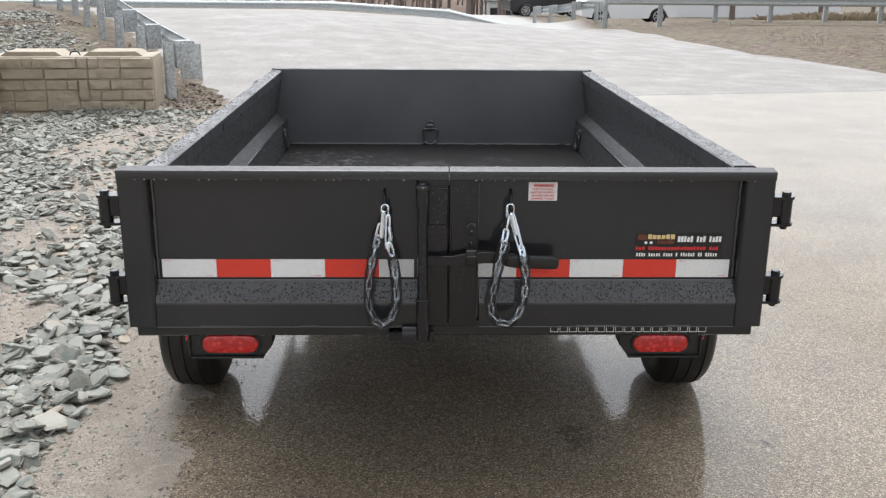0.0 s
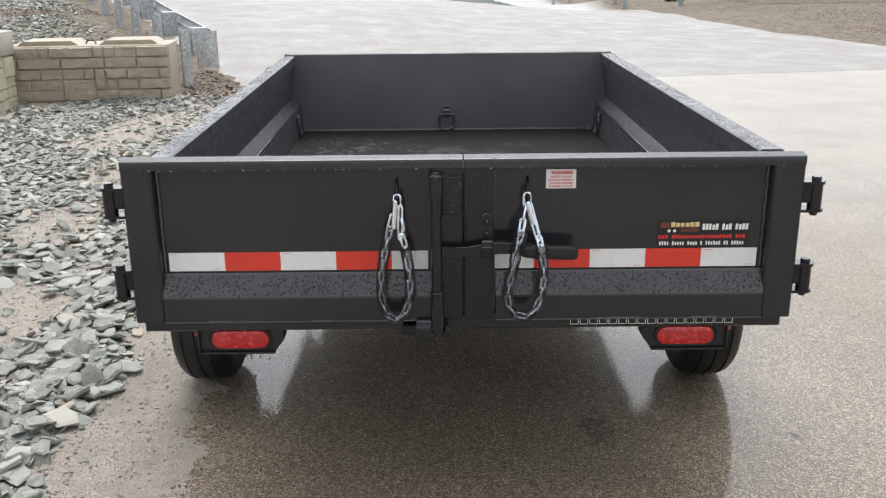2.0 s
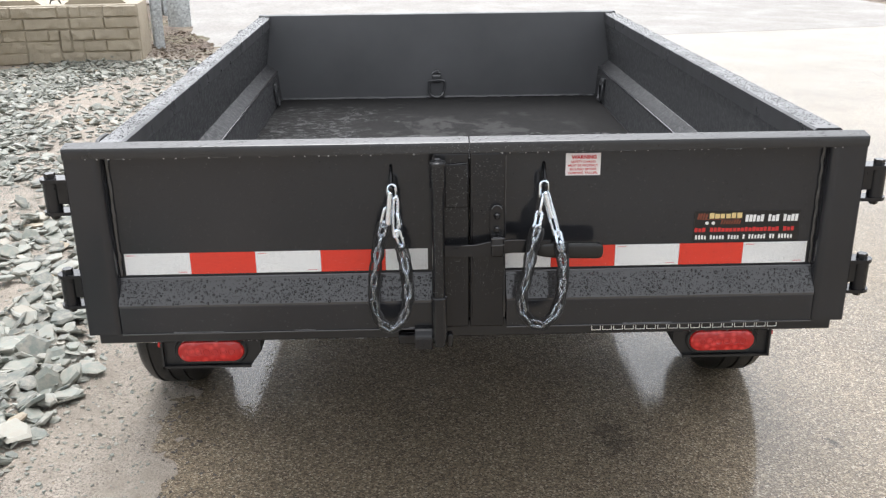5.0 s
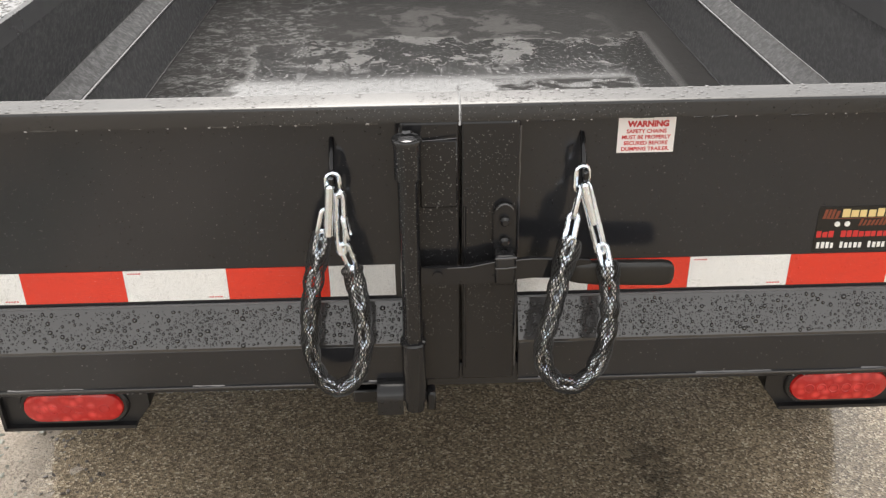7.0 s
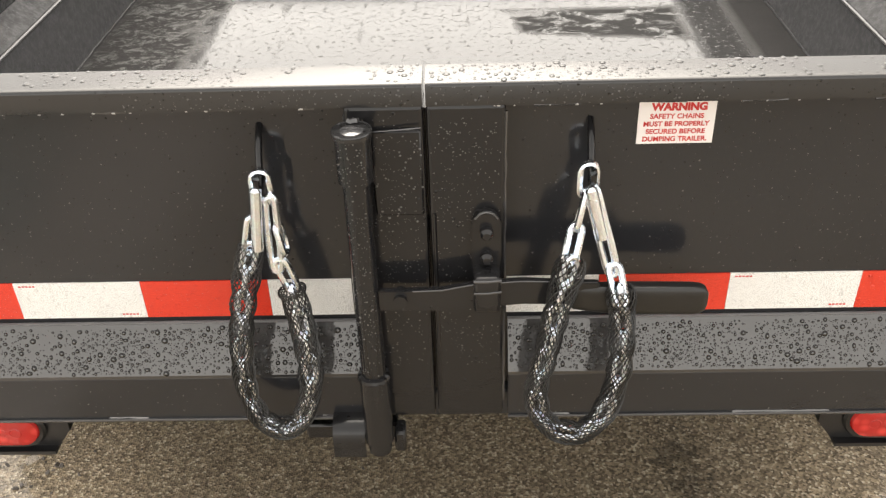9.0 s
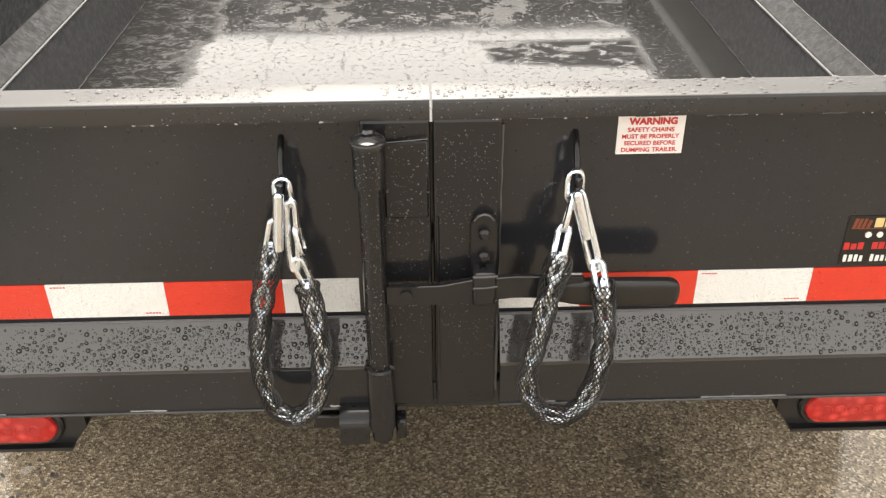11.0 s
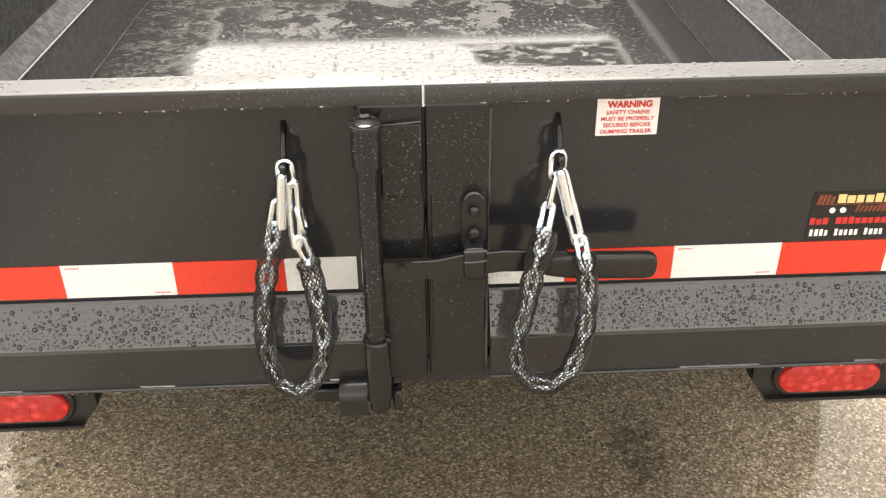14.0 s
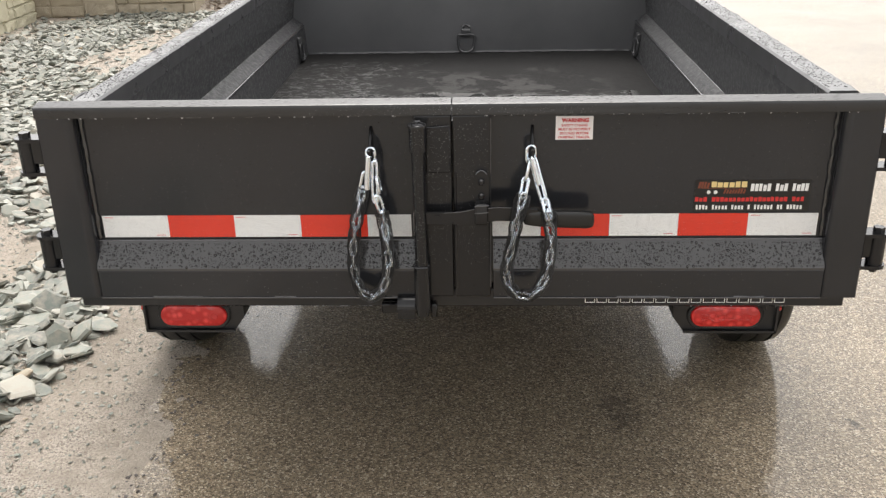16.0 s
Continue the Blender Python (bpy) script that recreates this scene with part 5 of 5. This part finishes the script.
spots += gravel_spots(36000, -3.6, -0.90, -1.6, 3.6, 0.005, 0.020, lambda x, y: 0.45 + 0.55 * ease(0.05, 0.3, left_edge(y) + 0.05 - x), 21)
tagged(pebbles("gravel", spots, STONE), "wet grey-green crushed stone scattered over mud", "gravel", kind="stuff")

clods = gravel_spots(2600, -3.4, -1.7, 8.3, 10.8, 0.015, 0.07, lambda x, y: ease(0.0, 0.25, left_edge(y) + 0.2 - x + 0.2 * noise.noise((x * 3, y * 3, 0))), 41)
clods += gravel_spots(16000, -9, -2.6, 9.0, 17, 0.015, 0.06, lambda x, y: ease(0.0, 0.3, left_edge(y) + 0.1 - x) * ease(0.0, 0.3, noise.noise((x * 0.5, y * 0.5, 2))), 42)
tagged(pebbles("dirt_clods", clods, plain("wet_brown_dirt", (0.12, 0.088, 0.062), 0.8, vary=0.5, scale=9)), "loose wet brown dirt round the guardrail posts", "dirt", kind="stuff")
rnd = random.Random(31)
grit = [(x, y, height(x, y) + 0.002, rnd.uniform(0.005, 0.016)) for x, y in ((left_edge(v) + abs(rnd.gauss(0.0, 0.15)), v) for v in (rnd.uniform(-0.6, 3.2) for _ in range(1300)))]
grit += [(x, y, height(x, y) + 0.002, rnd.uniform(0.004, 0.012)) for x, y in ((rnd.uniform(-0.8, 5.0), rnd.uniform(-0.3, 9.0)) for _ in range(150))]
tagged(pebbles("grit", grit, plain("dark_wet_grit", (0.055, 0.045, 0.038), 0.45, vary=0.5, scale=40)), "dark wet grit scattered on the concrete", "grit", kind="stuff")

# ---- guardrails ----


def beam(bm, pts):
    """W-shaped rail along points (x, y, z of the middle), facing across the line."""
    prof = [(0.0, 0.155), (0.02, 0.150), (0.075, 0.10), (0.08, 0.07), (0.02, 0.02), (0.02, -0.02), (0.08, -0.07), (0.075, -0.10), (0.02, -0.150), (0.0, -0.155)]
    rows = []
    for i, p in enumerate(pts):
        a, b = Vector(pts[max(i - 1, 0)]), Vector(pts[min(i + 1, len(pts) - 1)])
        t = (b - a).normalized()
        side = t.cross(Vector((0, 0, 1))).normalized()
        out = [Vector(p) + side * u + Vector((0, 0, v)) for u, v in prof]
        back = [q - side * 0.004 for q in reversed(out)]
        rows.append([bm.verts.new(q) for q in out + back])
    n = len(rows[0])
    for r0, r1 in zip(rows, rows[1:]):
        for j in range(n):
            bm.faces.new((r0[j], r0[(j + 1) % n], r1[(j + 1) % n], r1[j]))
    bm.faces.new(rows[0][::-1]), bm.faces.new(rows[-1])


def guardrail(posts, label, rail_h=0.55, sink=0.0, level=-9.0):
    """posts: (x, y) on the ground, in line; sink: how far the last ones are driven lower."""
    x0, y0 = posts[0]
    rail = thing("guardrail", (x0, y0, ground_z(x0, y0)), label, "guardrail", "steel guardrails")
    pts = []
    for i, (x, y) in enumerate(posts):
        a, b = posts[max(i - 1, 0)], posts[min(i + 1, len(posts) - 1)]
        t = Vector((b[0] - a[0], b[1] - a[1], 0)).normalized()
        side = t.cross(Vector((0, 0, 1)))
        z = max(level, ground_z(x, y)) - sink * ease(0.80, 1.03, i / max(1, len(posts) - 1))
        ang = math.atan2(t.y, t.x)
        bm = bmesh.new()
        # H-section post
        box(bm, -0.052, 0.052, -0.075, -0.068, -0.55, 0.70)
        box(bm, -0.052, 0.052, 0.068, 0.075, -0.55, 0.70)
        box(bm, -0.004, 0.004, -0.068, 0.068, -0.55, 0.70)
        bm.transform(Matrix.Translation((x, y, z)) @ Matrix.Rotation(ang + math.pi / 2, 4, "Z"))
        part("post", bm, GALV, rail)
        bm = bmesh.new()
        box(bm, 0.08, 0.28, -0.07, 0.07, 0.38, 0.72, 0.004)
        bm.transform(Matrix.Translation((x, y, z)) @ Matrix.Rotation(math.atan2(side.y, side.x), 4, "Z"))
        part("spacer_block", bm, GALV, rail)
        pts.append(Vector((x, y, z + rail_h)) + side * 0.29)
    bm = bmesh.new()
    beam(bm, pts)
    part("rail", bm, GALV, rail)
    return rail


line = [(-3.2 - 0.83 * i, 9.4 + 1.735 * i) for i in range(6)] + [(-8.3, 19.8), (-9.5, 21.5), (-11.1, 22.7), (-12.9, 23.4), (-14.8, 23.7)]
side_rail = guardrail(line, "galvanised steel guardrail on posts beside the drive")
ez = ground_z(*line[0])
bm = bmesh.new()
arc = [(-3.2 + 0.15 + 0.27 * f, 9.34 - 0.05 * math.sin(f * 3.0)) for f in (0, 0.15, 0.3, 0.5, 0.7, 0.85, 1.0)]
prism(bm, arc + [(x, y + 0.008) for x, y in reversed(arc)], "z", ez + 0.26, ez + 0.69)
part("end_plate", bm, GALV, side_rail, "flared flat end plate")
guardrail([(6.35 + 1.9 * i, 30.6 - 0.05 * i) for i in range(11)], "galvanised guardrail above the dead grass bank", level=ground_z(11, 30.4) + 0.15)
guardrail([(6.3, 32.0), (5.8, 34.0), (5.2, 36.0), (4.8, 38.0)], "short galvanised guardrail end at the top of the drive")
guardrail([(-20 + 1.9 * i, 29.0) for i in range(14)], "galvanised guardrail below the top of the drive", 0.55, 0.95)

# ---- distance ----
WOOD = plain("grey_brown_bark", (0.15, 0.118, 0.105), 0.85, scale=9, bump=0.01)
SIDING = plain("white_siding", (0.72, 0.73, 0.74), 0.5, vary=0.06)
OLIVE = plain("olive_beige_cladding", (0.26, 0.25, 0.18), 0.6, vary=0.12, scale=2)
ROOFING = plain("grey_roofing", (0.20, 0.21, 0.23), 0.6, vary=0.15)
GLASS = plain("dark_window_glass", (0.03, 0.035, 0.04), 0.08, vary=0.05)
CAR_WHITE = plain("white_car_paint", (0.75, 0.76, 0.77), 0.2, vary=0.03)
CAR_DARK = plain("dark_car_paint", (0.03, 0.03, 0.035), 0.2, vary=0.03)
ALLOY = plain("silver_alloy", (0.55, 0.56, 0.58), 0.3, 0.8)
STRAW = plain("dead_straw_grass", (0.30, 0.245, 0.165), 0.85, vary=0.35, scale=3)


def bare_tree(x, y, tall, seed):
    """Leafless tree: tapered trunk with forking limbs and twigs."""
    rnd = random.Random(seed)
    z = ground_z(x, y)
    tree = thing("bare_tree", (x, y, z), "leafless grey-brown tree on the slope behind the drive", "tree", "bare trees")
    trunk, crown = bmesh.new(), bmesh.new()
    r0 = tall * 0.018
    spine = [Vector((x + rnd.uniform(-1, 1) * 0.03 * tall * f, y + rnd.uniform(-1, 1) * 0.03 * tall * f, z - 0.2 + tall * f)) for f in (0, 0.2, 0.4, 0.6, 0.8, 1.0)]
    tube(trunk, spine, [r0 * (1 - 0.85 * f) for f in (0, 0.2, 0.4, 0.6, 0.8, 1.0)], 7)

    def limb(p, d, ln, r, depth):
        q = p + d * ln * 0.5 + Vector((rnd.uniform(-1, 1), rnd.uniform(-1, 1), rnd.uniform(0, 1))) * ln * 0.08
        e = p + d * ln + Vector((rnd.uniform(-1, 1), rnd.uniform(-1, 1), rnd.uniform(0, 1.5))) * ln * 0.15
        tube(crown, [p, q, e], [r, r * 0.7, r * 0.35], 4)
        if depth:
            for _ in range(3):
                nd = (d + Vector((rnd.uniform(-1, 1), rnd.uniform(-1, 1), rnd.uniform(-0.2, 0.8)))).normalized()
                limb(p + (e - p) * rnd.uniform(0.4, 1.0), nd, ln * 0.55, r * 0.5, depth - 1)

    for i in range(9):
        f = rnd.uniform(0.12, 0.95)
        k = min(4, int(f * 5))
        p = spine[k] + (spine[k + 1] - spine[k]) * (f * 5 - k)
        a = rnd.uniform(0, 6.28)
        limb(p, Vector((math.cos(a), math.sin(a), rnd.uniform(0.3, 0.9))).normalized(), tall * 0.32 * (1.1 - f), r0 * 0.5 * (1.1 - f), 2)
    part("trunk", trunk, WOOD, tree)
    part("crown", crown, WOOD, tree)


for i in range(26):
    rnd = random.Random(100 + i)
    bare_tree(-20 + i * 2.3 + rnd.uniform(-1, 1), rnd.uniform(62, 95), rnd.uniform(7, 12), 40 + i)


def woods(count, seed):
    """A leafless wood on the far hillside: slim forked stems, too many to count."""
    rnd = random.Random(seed)
    bm = bmesh.new()
    for _ in range(count):
        y = rnd.uniform(98, 150)
        x = rnd.uniform(-46, 9 + 0.03 * y)
        z, h = ground_z(x, y) - 0.3 + 5.5 * ease(96, 150, y), rnd.uniform(6, 11)
        tip = Vector((x + rnd.uniform(-0.6, 0.6), y, z + h))
        tube(bm, [(x, y, z), (x + rnd.uniform(-0.2, 0.2), y, z + 0.5 * h), tip], [0.14, 0.09, 0.02], 3)
        for _ in range(7):
            f = rnd.uniform(0.15, 0.9)
            p = Vector((x, y, z)).lerp(tip, f)
            d = Vector((rnd.uniform(-1, 1), rnd.uniform(-1, 1), rnd.uniform(0.4, 1.3))) * rnd.uniform(1.0, 2.4)
            tube(bm, [p, p + d * 0.5 + Vector((0, 0, 0.2)), p + d], [0.06, 0.04, 0.015], 3)
    return new("far_woods", mesh_of("far_woods", bm, WOOD, False))


tagged(woods(420, 77), "hazy grey-brown leafless wood on the far hillside", "woods", kind="stuff")


def hillside():
    bm = bmesh.new()
    xs, ys = [-60 + 4 * i for i in range(19)], [94, 104, 118, 134, 152, 170]
    rows = [[bm.verts.new((x, y, ground_z(x, y) - 0.4 + 7.5 * ease(94, 160, y) * (1 - ease(4, 12, x)) + 0.4 * noise.noise((x * 0.2, y * 0.2, 0)))) for x in xs] for y in ys]
    for r0, r1 in zip(rows, rows[1:]):
        for i in range(len(xs) - 1):
            bm.faces.new((r0[i], r0[i + 1], r1[i + 1], r1[i]))
    return new("far_hillside", mesh_of("far_hillside", bm, plain("leaf_littered_hillside", (0.16, 0.115, 0.085), 0.9, vary=0.45, scale=0.6)))


tagged(hillside(), "brown leaf-littered hillside under the far wood", "hillside", kind="structure")
bare_tree(16.8, 37.5, 9, 7), bare_tree(14.2, 41, 8, 8), bare_tree(11.5, 44, 7, 9)


def building(name, x0, x1, y0, y1, eaves, ridge, wall, label, panes):
    """A low building with gable roof; panes: (share along the front, sill, width, height)."""
    z = min(ground_z(x0, y0), ground_z(x1, y0)) - 0.4
    ob = thing(name, ((x0 + x1) / 2, y0, z), label, "building")
    part("wall", made(box, x0, x1, y0, y1, z, z + eaves), wall, ob)
    ym = (y0 + y1) / 2
    bm = bmesh.new()
    prism(bm, [(y0 - 0.4, z + eaves), (ym, z + ridge), (y1 + 0.4, z + eaves), (y1 + 0.4, z + eaves + 0.2), (ym, z + ridge + 0.22), (y0 - 0.4, z + eaves + 0.2)], "x", x0 - 0.4, x1 + 0.4)
    part("roof", bm, ROOFING, ob)
    for f, sill_z, w, h in panes:
        cx = x0 + f * (x1 - x0)
        win = part("window", made(box, cx - w / 2 - 0.08, cx + w / 2 + 0.08, y0 - 0.06, y0, z + sill_z - 0.08, z + sill_z + h + 0.08), SIDING, ob)
        part("pane", made(box, cx - w / 2, cx + w / 2, y0 - 0.075, y0 - 0.05, z + sill_z, z + sill_z + h), GLASS, win)


building("house", -24.5, -18.6, 58, 66, 3.6, 6.0, SIDING, "white house with dark windows behind the guardrail", [(0.2, 1.2, 0.9, 1.3), (0.45, 1.2, 0.9, 1.3), (0.7, 1.2, 0.9, 1.3), (0.9, 1.2, 0.9, 1.3)])
building("shed", -18.0, -8.0, 56, 62, 3.4, 5.0, OLIVE, "long olive-beige shed behind the guardrail", [(0.15, 0.9, 1.6, 1.2), (0.55, 0.9, 1.8, 1.2), (0.85, 0.9, 2.2, 1.2)])
building("garage", 7.5, 12.5, 104, 114, 3.0, 6.0, SIDING, "white garage with a grey roof beyond the drive", [(0.3, 0.2, 2.4, 2.2), (0.75, 1.0, 1.0, 1.0)])
building("warehouse", 14.5, 24.0, 52, 60, 4.0, 5.5, SIDING, "pale grey-white building behind the dead grass", [(0.3, 1.2, 1.2, 1.0), (0.7, 1.2, 1.2, 1.0)])


def car(x, y, yaw, paint, label):
    """Side-on family car: lower body with wheel arches, cabin, wheels with spoked rims."""
    z = ground_z(x, y)
    ob = thing("car", (x, y, z), label, "car", "parked cars")
    m = Matrix.Translation((x, y, z)) @ Matrix.Rotation(yaw, 4, "Z")

    def arch(cx):
        return [(cx + 0.40 * math.cos(a), 0.34 + 0.40 * math.sin(a)) for a in [math.pi - math.pi * i / 10 for i in range(11)]]

    low = [(-2.25, 0.34), (-1.80, 0.26)] + arch(-1.36)[1:-1] + [(-0.90, 0.24), (0.90, 0.24)] + arch(1.36)[1:-1] + [(1.85, 0.26), (2.25, 0.36), (2.28, 0.75), (2.15, 0.98), (1.0, 1.08), (-2.0, 1.10), (-2.27, 0.9)]
    bm = bmesh.new()
    prism(bm, low, "y", -0.90, 0.90)
    bm.transform(m)
    part("body", bm, paint, ob)
    bm = bmesh.new()
    prism(bm, [(-2.0, 1.09), (1.0, 1.07), (0.35, 1.62), (-1.55, 1.66)], "y", -0.78, 0.78)
    bm.transform(m)
    part("cabin", bm, GLASS, ob)
    bm = bmesh.new()
    prism(bm, [(-1.60, 1.64), (0.40, 1.60), (0.25, 1.70), (-1.5, 1.73)], "y", -0.80, 0.80)
    bm.transform(m)
    part("roof", bm, paint, ob)
    for cx in (-1.36, 1.36):
        for cy in (-0.80, 0.80):
            bm = bmesh.new()
            rod(bm, (cx, cy - 0.10, 0.34), (cx, cy + 0.10, 0.34), 0.34, 28)
            bm.transform(m)
            wheel = part("wheel", bm, RUBBER, ob)
            bm = bmesh.new()
            sgn = -1 if cy < 0 else 1
            rod(bm, (cx, cy + sgn * 0.08, 0.34), (cx, cy + sgn * 0.105, 0.34), 0.06, 12)
            for k in range(7):
                a = 2 * math.pi * k / 7
                rod(bm, (cx, cy + sgn * 0.10, 0.34), (cx + 0.22 * math.cos(a), cy + sgn * 0.104, 0.34 + 0.22 * math.sin(a)), 0.022, 6)
            tube(bm, [(cx + 0.23 * math.cos(2 * math.pi * k / 24), cy + sgn * 0.10, 0.34 + 0.23 * math.sin(2 * math.pi * k / 24)) for k in range(24)], 0.018, 5, True)
            bm.transform(m)
            part("rim", bm, ALLOY, wheel)


car(9.7, 43, 0.05, CAR_WHITE, "white car parked behind the guardrail")
car(7.0, 52, 0.2, CAR_DARK, "dark car parked behind the guardrail end")


def grass(name, count, place, lo, hi, material, seed):
    rnd = random.Random(seed)
    verts, faces = [], []
    for _ in range(count):
        x, y = place(rnd)
        z = ground_z(x, y) - 0.01
        h, a, w = rnd.uniform(lo, hi), rnd.uniform(0, 6.28), rnd.uniform(0.002, 0.006)
        lean = rnd.uniform(0, 0.9) * h
        dx, dy = math.cos(a), math.sin(a)
        b = len(verts)
        verts += [(x - dy * w, y + dx * w, z), (x + dy * w, y - dx * w, z), (x + dx * lean * 0.4, y + dy * lean * 0.4, z + h * 0.7), (x + dx * lean, y + dy * lean, z + h * (1 - 0.3 * lean / h))]
        faces += [(b, b + 1, b + 2), (b + 1, b + 3, b + 2)]
    me = bpy.data.meshes.new(name)
    me.from_pydata(verts, [], faces)
    me.materials.append(material)
    return new(name, me)


def bank(rnd):
    y = rnd.uniform(10.5, 31)
    return right_edge(min(y, 24)) + 0.3 + (14 if y > 20 else 9) * rnd.random() ** 0.8, y


tagged(grass("dead_grass", 45000, bank, 0.010, 0.045, plain("matted_dead_grass", (0.185, 0.148, 0.11), 0.9, vary=0.4, scale=2), 11), "matted brown dead grass on the bank", "grass", kind="stuff")
tagged(grass("tall_straw", 9000, lambda r: (r.uniform(15, 28), r.uniform(34, 40)), 0.2, 0.6, STRAW, 12), "tall dead straw-coloured grass behind the guardrail", "grass", kind="stuff")
